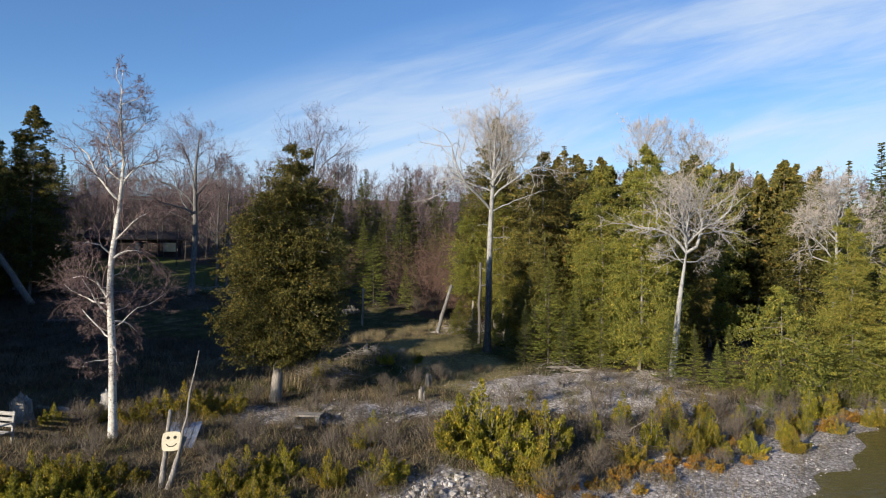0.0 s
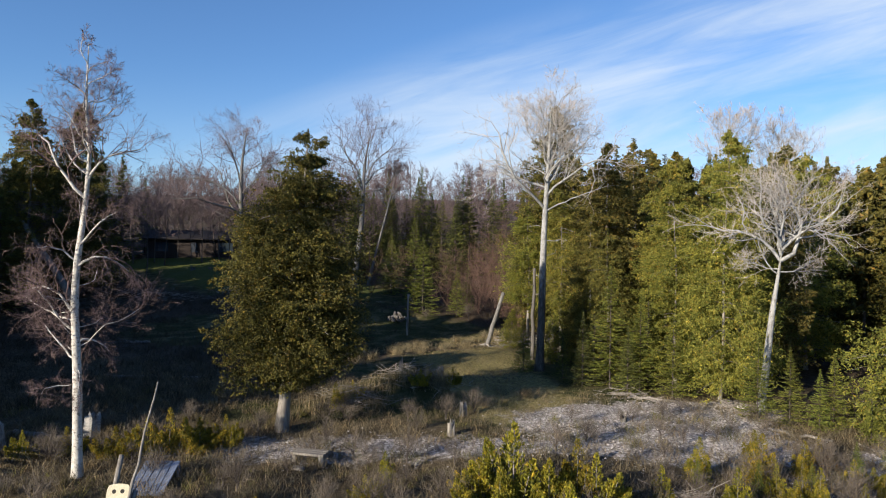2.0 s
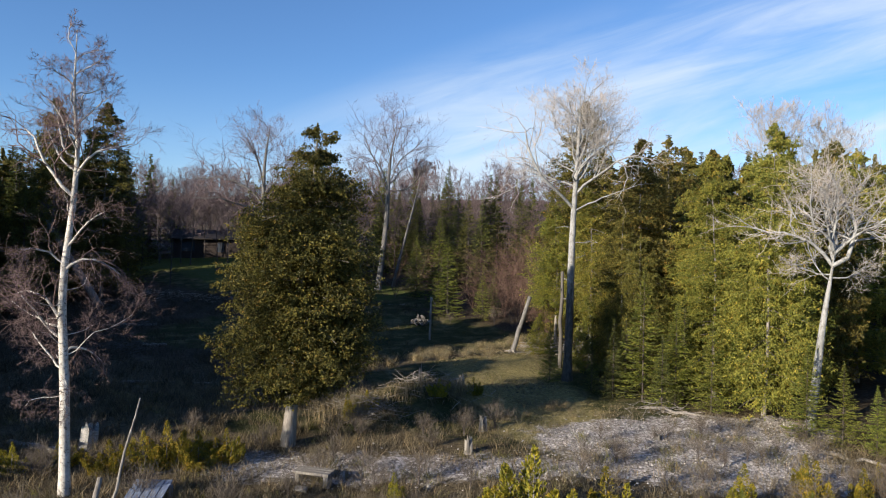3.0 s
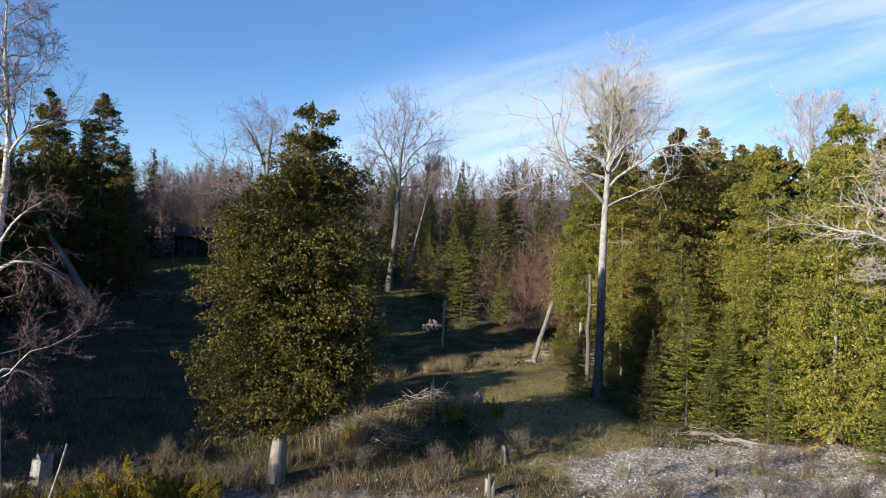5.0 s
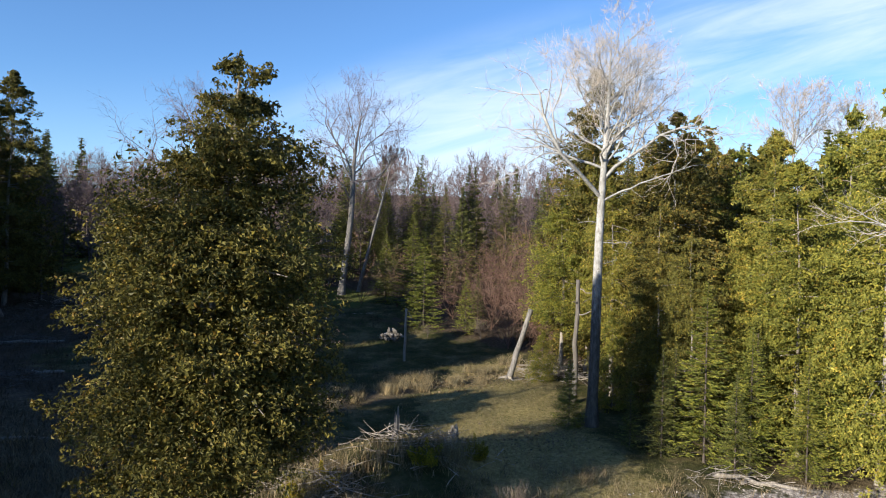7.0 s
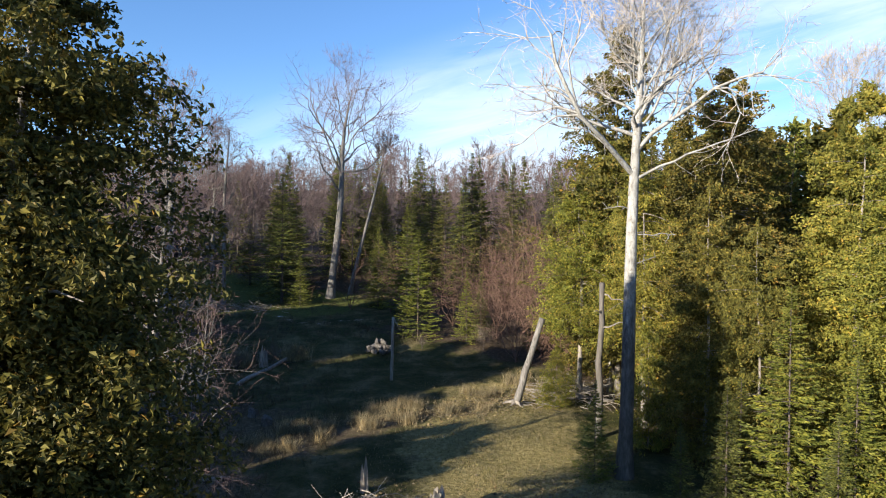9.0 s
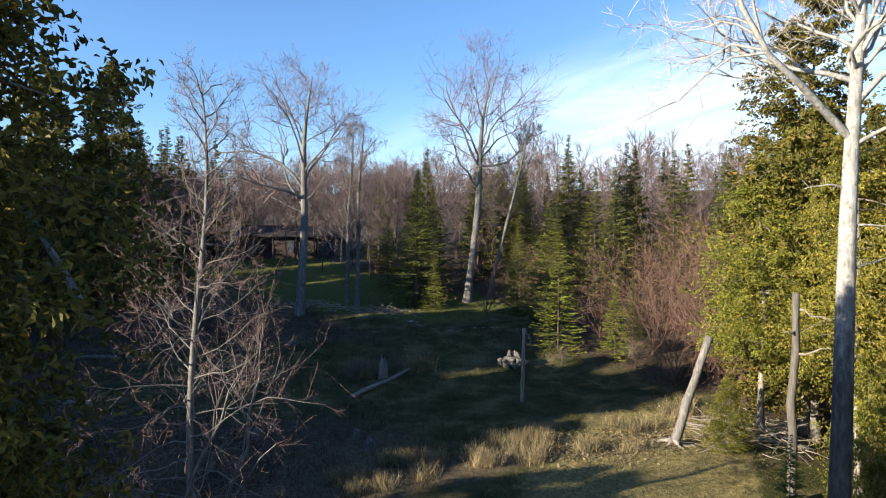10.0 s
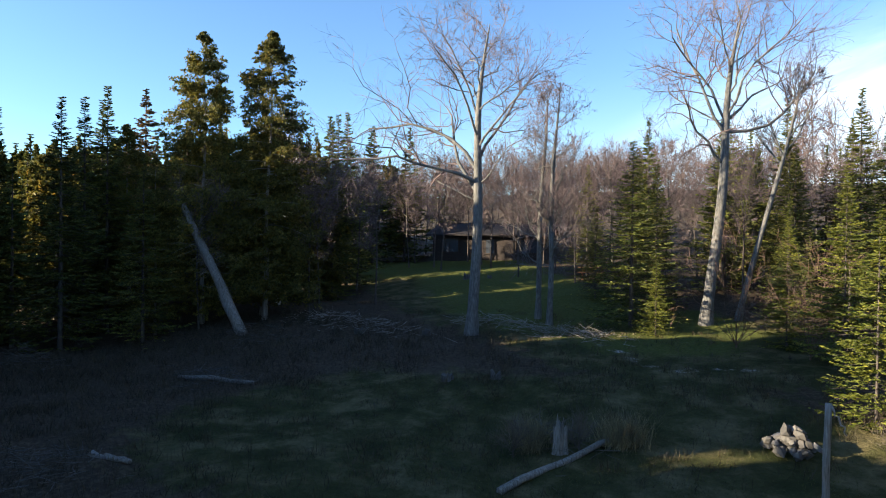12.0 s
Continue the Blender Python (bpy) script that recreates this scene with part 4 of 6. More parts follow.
# the wood behind the shore cedars
rng = np.random.default_rng(77)
for i in range(64):
    y_ = rng.uniform(42, 88)
    x_ = rng.uniform(5, 26 + (y_ - 42) * 1.2)
    plant(wood_kinds[i % 4], x_, y_, (9.3 + 3.0 * rng.uniform() + (y_ - 42) * 0.03) / 10, rng.uniform(0, 360))
for i in range(22):
    plant(wood_kinds[2 + i % 2], rng.uniform(-20, 4), rng.uniform(70, 88), rng.uniform(0.7, 1.0), rng.uniform(0, 360))
for i in range(40):
    x_, y_ = rng.uniform(-58, -37), rng.uniform(43, 62)
    if not sun_gap(x_, y_):
        plant(wood_kinds[i % 4], x_, y_, rng.uniform(0.9, 1.25), rng.uniform(0, 360))
# conifers added mostly to keep the cabin in shade
for x_, y_, h_ in ((-47.2, 69.6, 12.5), (-45.2, 72.6, 12), (-43.6, 74.9, 10), (-46, 73, 12), (-44.5, 76.5, 12), (-48, 70, 13), (-41.5, 60, 11), (-38.8, 62, 8), (-50.7, 68.9, 12), (-52.7, 65.4, 12.5), (-52, 66, 12), (-51, 71, 12), (-43.5, 79.5, 9)):
    plant(wood_kinds[2 + int(-x_) % 2], x_, y_, h_ / 10, 70 * x_, 1.1)
for i in range(6):
    plant(wood_kinds[i % 4], rng.uniform(-66, -50), rng.uniform(62, 84), rng.uniform(0.9, 1.2), rng.uniform(0, 360))

# conifers added mostly out of view, to shade the bare wood's foot
for i in range(60):
    x_, y_ = rng.uniform(-76, -54), rng.uniform(40, 80)
    if not sun_gap(x_, y_):
        plant(wood_kinds[i % 4], x_, y_, rng.uniform(1.0, 1.3), rng.uniform(0, 360), 1.15)

# leafless wood on the rising land
bare_kinds = [bare_tree("maple_tree", 200 + i, (9.4, 0.08, rng.uniform(-0.7, 0.7), 0.2, 0.14), wild_limbs(rng, 8.5, 3.0, 8, 2.6, 0.03, (18, 52)) + fan_limbs(rng, 5.8, 9.2, 9, 4.0, 0.038, (40, 74)),
                        (0, 7, 15), "leafless maple in the bare wood", "tree", M_WOODBARK, M_TWIG_G, STORE, "bare wood", top=3, fine=0.0115, split=False) for i in range(4)]
protos += bare_kinds
for i in range(30):
    plant(bare_kinds[i % 4], rng.uniform(-52, -16), rng.uniform(85, 98), rng.uniform(0.5, 0.75), rng.uniform(0, 360))
for i in range(80):
    x_, y_ = rng.uniform(-64, 8), rng.uniform(63, 92)
    if -46 < x_ < -19 and y_ < 84:
        continue
    plant(bare_kinds[i % 4], x_, y_, rng.uniform(0.5, 0.78), rng.uniform(0, 360))
for x_, y_ in ((-30, 76), (-33.5, 74), (-27.5, 73.5), (-25, 77), (-41.5, 74), (-29, 71), (-24, 70), (-35.5, 75.5), (-38.5, 73), (-31.5, 77.5), (-34, 78), (-28.5, 78.5), (-36.5, 71.5), (-37.5, 76.2), (-39.6, 77), (-32.8, 76.8), (-40.5, 72.2), (-26.2, 80), (-30.6, 80.5), (-42.5, 78.5), (-34.8, 86), (-38.5, 87), (-31, 86.5), (-42, 86), (-27, 87), (-35, 50.2), (-32.8, 55.6), (-34.2, 57.5), (-31.5, 59.5), (-38.5, 60.5), (-36.4, 62.5)):
    plant(bare_kinds[int(-x_) % 4], x_, y_, 0.6 + 0.04 * (int(-x_ * 10) % 6), x_ * 40)


def far_wood(seed, count):
    """The bare wood on the hillside, too far to count."""
    r_ = np.random.default_rng(seed)
    kinds = []
    for k in range(6):
        sub = levels()
        trunk_pts = bend(r_, (0, 0, -0.5), (0, 0, 1), 12, 5, 0.04, 0.1)
        sub[0].append(tube(trunk_pts, np.linspace(0.085, 0.02, 6), 4))
        for zz, az, el, ln, rr, lf in wild_limbs(r_, 11.5, 3.5, 14, 4.3, 0.05, (12, 50)):
            p = trunk_pts[min(int(zz / 2.4), 4)] + np.array([0, 0, zz % 2.4])
            d = (math.cos(az) * math.cos(radians(el)), math.sin(az) * math.cos(radians(el)), math.sin(radians(el)))
            grow(r_, sub, p, d, ln, rr, 3, 4, (0, 0, 0, 18), 0.1, lf, 0.021)
        kinds.append((merged(sub[0] + sub[3]), twig_strips(r_, sub["twig"])))
    stems, twigs = [], []
    for i in range(count):
        y = 86 + 190 * r_.uniform() ** 1.4
        x = r_.uniform(-1.15, 0.65) * (y + 8)
        a, s = r_.uniform(0, 6.28), r_.uniform(0.7, 1.0)
        rot = np.array([[math.cos(a), -math.sin(a), 0], [math.sin(a), math.cos(a), 0], [0, 0, 1]]) * s
        o = np.array([x, y, float(ground_z(x, y))])
        for store, (v_, f_) in zip((stems, twigs), kinds[i % 6]):
            store.append((v_ @ rot.T + o, f_))
    return merged(stems), merged(twigs)


stems, twigs = far_wood(5, 540)
wood = thing("far_wood", Matrix(), "brown leafless hardwood forest covering the hillside", "forest", kind="stuff")
tagged(part("stems", mesh_of("stems", *stems, M_WOODBARK), wood), kind="stuff")
tagged(part("twigs", mesh_of("twigs", *twigs, M_TWIG_G), wood), kind="stuff")

# ---- materials of the small things ----


def wood_mat(name, dark, mid, light, scale=(2, 14, 14)):
    m, nt, b = mat_nodes(name)
    co = obj_coord(nt)
    g = noise_tex(nt, 3.0, 6, 0.65, scaled(nt, co, scale))
    col = ramp(nt, g, [(0.3, dark), (0.52, mid), (0.75, light)])
    col = mixrgb(nt, 0.4, col, ramp(nt, noise_tex(nt, 1.7, 4, 0.6, co), [(0.3, (0.6, 0.6, 0.6)), (0.7, (1.2, 1.2, 1.2))]), "MULTIPLY")
    nt.links.new(col, b.inputs["Base Color"])
    b.inputs["Roughness"].default_value = 0.8
    b.inputs["Specular IOR Level"].default_value = 0.2
    bump(nt, b, g, 0.4, 0.01)
    return m


M_WHITEWOOD = wood_mat("weathered white paint", (0.14, 0.135, 0.13), (0.28, 0.27, 0.26), (0.46, 0.45, 0.435))
M_BLUEWOOD = wood_mat("blue grey planks", (0.08, 0.10, 0.15), (0.15, 0.185, 0.27), (0.27, 0.31, 0.40), (14, 2, 14))
M_BOARD = wood_mat("pale board", (0.36, 0.325, 0.24), (0.47, 0.43, 0.325), (0.55, 0.51, 0.4), (10, 2, 10))
M_BLACK = wood_mat("black paint", (0.015, 0.014, 0.013), (0.025, 0.023, 0.02), (0.04, 0.037, 0.033))
M_SIDING = wood_mat("dark stained siding", (0.028, 0.022, 0.021), (0.048, 0.038, 0.036), (0.075, 0.06, 0.057), (2, 2, 10))
M_ROOF = wood_mat("dark shingles", (0.022, 0.019, 0.02), (0.04, 0.035, 0.036), (0.065, 0.057, 0.058), (3, 3, 3))
M_TABLEWOOD = wood_mat("reddish table wood", (0.12, 0.06, 0.035), (0.2, 0.10, 0.06), (0.28, 0.15, 0.09))


# grey dead wood with shade put into the colour, for dim stumps and brush
M_SHADEWOOD = bark("shade-darkened grey wood", (0.085, 0.078, 0.072), (0.15, 0.14, 0.13), (0.04, 0.036, 0.032), (8, 8, 0.8))
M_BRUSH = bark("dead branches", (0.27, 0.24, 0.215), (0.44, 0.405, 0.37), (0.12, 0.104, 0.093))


def glass_mat():
    m, nt, b = mat_nodes("window glass")
    b.inputs["Base Color"].default_value = (0.05, 0.06, 0.08, 1)
    b.inputs["Roughness"].default_value = 0.05
    b.inputs["Specular IOR Level"].default_value = 0.8
    return m


M_GLASS = glass_mat()

# ---- shapes for small things ----


def box_mesh(name, sx, sy, sz, mat, bevel=0.008):
    bm = bmesh.new()
    bmesh.ops.create_cube(bm, size=1.0, matrix=Matrix.Diagonal((sx, sy, sz, 1)))
    if bevel:
        bmesh.ops.bevel(bm, geom=bm.edges[:], offset=bevel, segments=1, affect="EDGES")
    return bm_mesh(name, bm, mat)


def box_part(name, parent, size, at, mat, turn=(0, 0, 0), label="", bevel=0.008):
    ob = part(name, box_mesh(name, *size, mat, bevel), parent, label)
    ob.matrix_basis = pose(*at, *turn)
    return ob


def rough_pole(rng, p0, p1, r0, r1, sides=9, n=7, wob=0.03):
    """A closed round timber between two points."""
    t = np.linspace(0, 1, n)[:, None]
    pts = np.array(p0) * (1 - t) + np.array(p1) * t + rng.normal(size=(n, 3)) * wob * np.sin(t * np.pi)
    rad = np.linspace(r0, r1, n) * (1 + rng.normal(size=n) * 0.05)
    v_, f_ = tube(pts, rad, sides)
    k = len(v_)
    v_ = np.concatenate([v_, pts[:1], pts[-1:]])
    j = np.arange(sides)
    lo = np.stack([np.full(sides, k), (j + 1) % sides, j], -1)
    hi = np.stack([np.full(sides, k + 1), j + k - sides, (j + 1) % sides + k - sides], -1)
    return v_, np.concatenate([f_, lo, hi])


def stump(seed, x, y, r, h, label, lean=(0.0, 0.0), splinter=0.3, mat=None, group=""):
    """A weathered stump: flared roots, ribbed sides and a splintered top."""
    rng = np.random.default_rng(seed)
    sides, rows = 18, 7
    a = np.arange(sides) * 2 * np.pi / sides
    rib = 1 + 0.12 * np.sin(a * 5 + seed) + rng.normal(size=sides) * 0.06
    top = 1 + splinter * (0.5 * np.sin(a * 2 + seed) + rng.uniform(-0.5, 0.7, sides))
    vs = []
    for i in range(rows):
        f = i / (rows - 1)
        flare = 1 + 0.45 * (1 - f) ** 4 * (1 + 0.5 * np.sin(a * 4 + seed * 2))
        rr = r * rib * flare * (1 - 0.05 * f)
        z = h * f * (top if i == rows - 1 else 1 + (top - 1) * f * 0.8)
        vs.append(np.stack([np.cos(a) * rr + lean[0] * f * h, np.sin(a) * rr + lean[1] * f * h, z - 0.12 * (1 - f)], -1))
    vs.append(vs[-1] * np.array([0.45, 0.45, 0.8]) + np.array([lean[0] * h * 0.55, lean[1] * h * 0.55, 0]))
    v_ = np.concatenate(vs + [np.array([[lean[0] * h, lean[1] * h, h * 0.7]])])
    i, j = np.meshgrid(np.arange(rows), np.arange(sides), indexing="ij")
    p, q = i * sides + j, i * sides + (j + 1) % sides
    f_ = np.concatenate([np.stack([p, q, q + sides], -1).reshape(-1, 3), np.stack([p, q + sides, p + sides], -1).reshape(-1, 3),
                         np.stack([rows * sides + np.arange(sides), rows * sides + (np.arange(sides) + 1) % sides, np.full(sides, len(v_) - 1)], -1)])
    ob = new("tree_stump", mesh_of("tree_stump", v_, f_, mat or M_DEADWOOD))
    ob.matrix_basis = on_ground(x, y, seed * 40)
    return tagged(ob, label, "stump", group)


def blades(rng, xy, h, w, lean=0.35):
    """One bent blade at each plan point."""
    n = len(xy)
    z = ground_z(xy[:, 0], xy[:, 1])
    p = np.stack([xy[:, 0], xy[:, 1], z - 0.02], -1)
    a = rng.uniform(0, 6.28, n)
    s = np.stack([np.cos(a), np.sin(a), 0 * a], -1) * (w * rng.uniform(0.6, 1.3, n))[:, None]
    hh = h * rng.uniform(0.5, 1.25, n)
    d = np.stack([rng.normal(size=n) * lean, rng.normal(size=n) * lean, np.ones(n)], -1)
    mid = p + d * (hh * 0.5)[:, None]
    tip = p + d * hh[:, None] + np.stack([rng.normal(size=n) * lean, rng.normal(size=n) * lean, -0.1 * np.ones(n)], -1) * (hh * 0.4)[:, None]
    vs = np.stack([p - s, p + s, mid + s * 0.8, mid - s * 0.8, tip], 1).reshape(-1, 3)
    i = np.arange(n)[:, None] * 5
    return vs, np.concatenate([i + np.array([[0, 1, 2]]), i + np.array([[0, 2, 3]]), i + np.array([[3, 2, 4]])])


def tufts(rng, centres, per, spread):
    return np.repeat(centres, per, 0) + rng.normal(size=(len(centres) * per, 2)) * spread


def scatter(rng, n, x0, x1, y0, y1, keep):
    """Plan points in a box where keep(x, y) is a share to keep."""
    xy = np.stack([rng.uniform(x0, x1, n), rng.uniform(y0, y1, n)], -1)
    return xy[rng.uniform(0, 1, n) < keep(xy[:, 0], xy[:, 1])]


# ---- grass ----
rng = np.random.default_rng(301)


def bank_share(x, y):
    g, l, d, bed, straw, mown = zones(x, y)
    return np.clip(1.15 - g * 0.80 - l * 0.7, 0, 1) * (inland(x, y) > 2.5) * (0.35 + 0.65 * (np.sin(x * 1.9 + y) * np.sin(y * 1.3 - x * 0.7) > -0.2))


bank_c = scatter(rng, 5200, -17, 17, 14, 31, bank_share)
v_, f_ = blades(rng, tufts(rng, bank_c, 24, 0.13), 0.36, 0.006, 0.5)
tagged(new("dry_grass", mesh_of("dry_grass", v_, f_, M_BANK)), "dull brown grass and weeds over the shore bank", "grass", kind="stuff")
green_c = scatter(rng, 1500, -16, 16, 15, 29, lambda x, y: (inland(x, y) > 3) * (np.sin(x * 0.9 + 1.0) * np.sin(y * 1.1 + x * 0.3) > 0.05) * 0.8)
v_, f_ = blades(rng, tufts(rng, green_c, 20, 0.12), 0.24, 0.0065, 0.5)
tagged(new("green_weeds", mesh_of("green_weeds", v_, f_, M_GREENWEED)), "patches of low olive-green weeds on the bank", "weeds", kind="stuff")
beach_c = scatter(rng, 2600, 0, 24, 12, 30, lambda x, y: (inland(x, y) > 0.6) * (inland(x, y) < 9) * (0.3 + 0.7 * (np.sin(x * 1.1 + y * 0.7) * np.sin(y * 1.6 - x) > -0.1)))
v_, f_ = blades(rng, tufts(rng, beach_c, 9, 0.12), 0.26, 0.0055, 0.45)
tagged(new("dry_grass", mesh_of("dry_grass", v_, f_, M_BANK)), "thin dead stalks growing out of the beach stones", "grass", kind="stuff")
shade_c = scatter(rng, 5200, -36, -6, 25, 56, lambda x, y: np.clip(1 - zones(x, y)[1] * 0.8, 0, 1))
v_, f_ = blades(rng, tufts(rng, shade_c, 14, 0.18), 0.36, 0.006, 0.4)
tagged(new("dry_grass", mesh_of("dry_grass", v_, f_, M_SHADEWEED)), "tall brown weeds in the hollow, coloured dark for shade", "grass", kind="stuff")
tall_c = np.array([(-7.0, 38.2), (-6.4, 38.6), (-5.4, 38.9), (-5.0, 39.2), (-4.2, 40.5), (-3.8, 40.2), (-3.4, 40.9), (-8.0, 36.6), (-7.4, 37.4), (-2.4, 41.2), (-1.6, 43.8), (0.8, 45.5), (1.6, 46.5), (0.2, 46.0)])
tall_c = np.repeat(tall_c, 3, 0) + rng.normal(size=(42, 2)) * 0.62
v_, f_ = blades(rng, tufts(rng, tall_c, 210, 0.15), 0.46, 0.0045, 0.34)
tagged(new("tall_grass", mesh_of("tall_grass", v_, f_, M_DRY)), "tall sunlit tan grass tufts on the lawn's edge", "grass", kind="stuff")
straw_xy = scatter(rng, 60000, -5, 6, 26, 47, lambda x, y: zones(x, y)[4] * (1 - zones(x, y)[0]) * (0.5 + 0.5 * np.sin(x * 1.3 + y) * np.sin(y * 0.9 - x)))
v_, f_ = blades(rng, straw_xy, 0.09, 0.006, 0.6)
tagged(new("lawn_grass", mesh_of("lawn_grass", v_, f_, M_DRY)), "short straw-coloured grass on the sunny lawn", "grass", kind="stuff")
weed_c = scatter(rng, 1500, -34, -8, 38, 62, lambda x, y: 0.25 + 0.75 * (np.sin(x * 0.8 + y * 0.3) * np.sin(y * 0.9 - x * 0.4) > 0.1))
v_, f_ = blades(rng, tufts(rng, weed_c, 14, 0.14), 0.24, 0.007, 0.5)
tagged(new("lawn_weeds", mesh_of("lawn_weeds", v_, f_, M_SHADEWEED)), "scattered green and straw weeds on the shaded lawn", "grass", kind="stuff")
lawn_xy = scatter(rng, 120000, -16, 5, 26, 52, lambda x, y: zones(x, y)[1] * (1 - zones(x, y)[0]) * (0.55 + 0.45 * np.sin(x * 0.9) * np.sin(y * 0.7 + x)))
v_, f_ = blades(rng, lawn_xy, 0.08, 0.006, 0.6)
tagged(new("lawn_grass", mesh_of("lawn_grass", v_, f_, M_GRASS)), "short green and straw lawn grass", "grass", kind="stuff")

clump_xy = tufts(rng, np.array([(-10.7, 47.9), (-10.5, 48.2), (-11.0, 48.1), (-12.4, 46.4), (-12.8, 46.8), (-1.9, 30.2), (-5.2, 27.9)]), 320, 0.2)
v_, f_ = blades(rng, clump_xy, 0.85, 0.005, 0.35)
tagged(new("tall_grass", mesh_of("tall_grass", v_, f_, M_DRY)), "fine green and straw weed clumps by fallen logs", "grass", kind="stuff")
stalk_xy = tufts(rng, np.array([(-4.9, 29.0), (-4.4, 29.5), (-3.9, 29.9), (-3.3, 30.2), (-2.9, 30.7), (-5.4, 28.4), (-5.7, 27.6), (-4.6, 28.5), (-2.2, 30.9), (-6.0, 26.6)]), 75, 0.26)
v_, f_ = blades(rng, stalk_xy, 0.62, 0.008, 0.16)
tagged(new("dead_stalks", mesh_of("dead_stalks", v_, f_, M_DRY)), "upright bleached weed stalks on the brush mound", "weeds", kind="stuff")
litter_xy = tufts(rng, np.array([(-2.4, 41.6), (-1.6, 42.4), (-3.0, 40.6), (-0.9, 43.4), (-3.4, 32.4), (0.4, 33.5), (-18.5, 59.0), (-16.8, 58.6)]), 420, 0.75)
lv, lf = sprays(rng, np.stack([litter_xy[:, 0], litter_xy[:, 1], ground_z(litter_xy[:, 0], litter_xy[:, 1]) + 0.03], -1), rng.normal(size=(len(litter_xy), 3)) * np.array([1, 1, 0.15]), np.full(len(litter_xy), 0.09), 0.7, 0.2)
tagged(new("fallen_leaves", mesh_of("fallen_leaves", lv, lf, M_DRY)), "pale brown fallen leaves on the lawn", "leaves", kind="stuff")

patch_c = scatter(rng, 420, 0, 12, 23.5, 31.0, lambda x, y: 0.3 + 0.7 * (np.sin(x * 1.4 + 0.5 * y) * np.sin(y * 1.7) > 0.15))
v_, f_ = blades(rng, tufts(rng, patch_c, 16, 0.15), 0.16, 0.0055, 0.6)
tagged(new("dry_grass", mesh_of("dry_grass", v_, f_, M_DRY)), "thin dry grass growing through the gravel", "grass", kind="stuff")

# ---- shrubs ----
def flame_bush(seed, h, r, leaders, per, size, m_leaf):
    """Upright pointed leaders crowded on one root."""
    g = np.random.default_rng(seed)
    vs, stems_ = [], []
    for k in range(leaders):
        a, q = g.uniform(0, 6.28), r * math.sqrt(g.uniform(0, 1)) * (0 if k == 0 else 1)
        hh = h * (1 if k == 0 else g.uniform(0.45, 0.95)) * (1 - 0.3 * q / r)
        foot = np.array([math.cos(a) * q * 0.4, math.sin(a) * q * 0.4, 0.0])
        top = np.array([math.cos(a) * q, math.sin(a) * q, hh])
        f = g.uniform(0.08, 1, per)
        wide = (0.16 + 0.10 * h) * (1 - f) ** 0.7 + 0.02
        b_ = g.uniform(0, 6.28, per)
        out = np.stack([np.cos(b_), np.sin(b_), 0 * b_], -1)
        pos = foot + (top - foot) * f[:, None] + out * (wide * g.uniform(0.3, 1.0, per))[:, None]
        vs.append(sprays(g, pos, out * 0.5 + np.array([0, 0, 0.9]) + g.normal(size=(per, 3)) * 0.35, np.full(per, size), 0.5, 0.3))
        stems_.append(tube(np.array([foot - np.array([0, 0, 0.05]), (foot + top) / 2, top]), np.array([0.014, 0.01, 0.003]), 4))
    return mesh_of("trunk", *merged(stems_), M_CEDARBARK), mesh_of("crown", *merged(vs), m_leaf)


juniper_kinds = [conifer("evergreen_shrub", flame_bush(140 + i, h_, r_, n_, 300, 0.068, M_JUNIPER), STORE,
                         "yellow-green evergreen shrub on the stony shore", "shrub", "shore shrubs") for i, (h_, r_, n_) in enumerate(((1.15, 0.8, 15), (0.95, 0.9, 15), (1.5, 0.42, 9)))]
for x_, y_, h_, w_ in ((3.3, 38.0, 3.6, 0.6), (0.9, 42.2, 2.2, 0.7)):
    plant(bush_kinds[0], x_, y_, h_ / 4.2, 90 * x_, w_)
orange_kind = conifer("autumn_shrub", flame_bush(150, 0.4, 0.4, 7, 90, 0.07, M_ORANGE), STORE, "low shrub with orange autumn leaves", "shrub", "autumn shrubs")
grey_kinds = [bare_tree("bare_shrub", 160 + i, (0.25, 0.02, 0, 0, 0.01), [(0.05 + 0.008 * k, 360 * k / 20 + 20 * i, 42 + 12 * (k % 4), 0.6, 0.006, 0.2) for k in range(20)],
                        (0, 15), "leafless grey-brown shrub on the bank", "shrub", M_WOODBARK, M_TWIG_S, STORE, "bare shrubs", top=2, fine=0.003, split=False) for i in range(2)]
red_kinds = [bare_tree("red_shrub", 170 + i, (0.4, 0.03, 0, 0, 0.02), [(0.04 + 0.008 * k, 222 * k + 20 * i, 62 + 9 * (k % 4), 1.5 + 0.32 * (k * 5 % 7), 0.008 + 0.002 * (k % 5), 0.15) for k in range(15)],
                       (0, 6, 7), "leafless reddish-brown thicket of thin stems", "shrub", M_TWIG_R, M_TWIG_R, STORE, "red thicket", top=3, fine=0.005, wander=0.2, split=False) for i in range(2)]
protos += juniper_kinds + [orange_kind] + grey_kinds + red_kinds
for i, (x_, y_, s_) in enumerate(((-10.0, 15.9, 0.9), (-9.3, 16.3, 0.9), (-8.6, 16.1, 0.8), (-5.3, 16.1, 0.9), (-5.0, 16.7, 0.9), (-4.3, 17.4, 0.9), (-2.9, 16.6, 0.8), (-1.5, 17.0, 0.9),
                                  (-2.4, 19.4, 0.6), (0.3, 19.4, 1.2), (1.1, 19.7, 1.7), (1.7, 18.0, 1.3), (2.5, 17.0, 1.1), (1.9, 19.2, 1.5), (3.0, 19.6, 1.3), (0.8, 18.8, 1.3), (2.3, 18.3, 1.2))):
    plant(juniper_kinds[i % 2], x_, y_, s_, 47 * i)
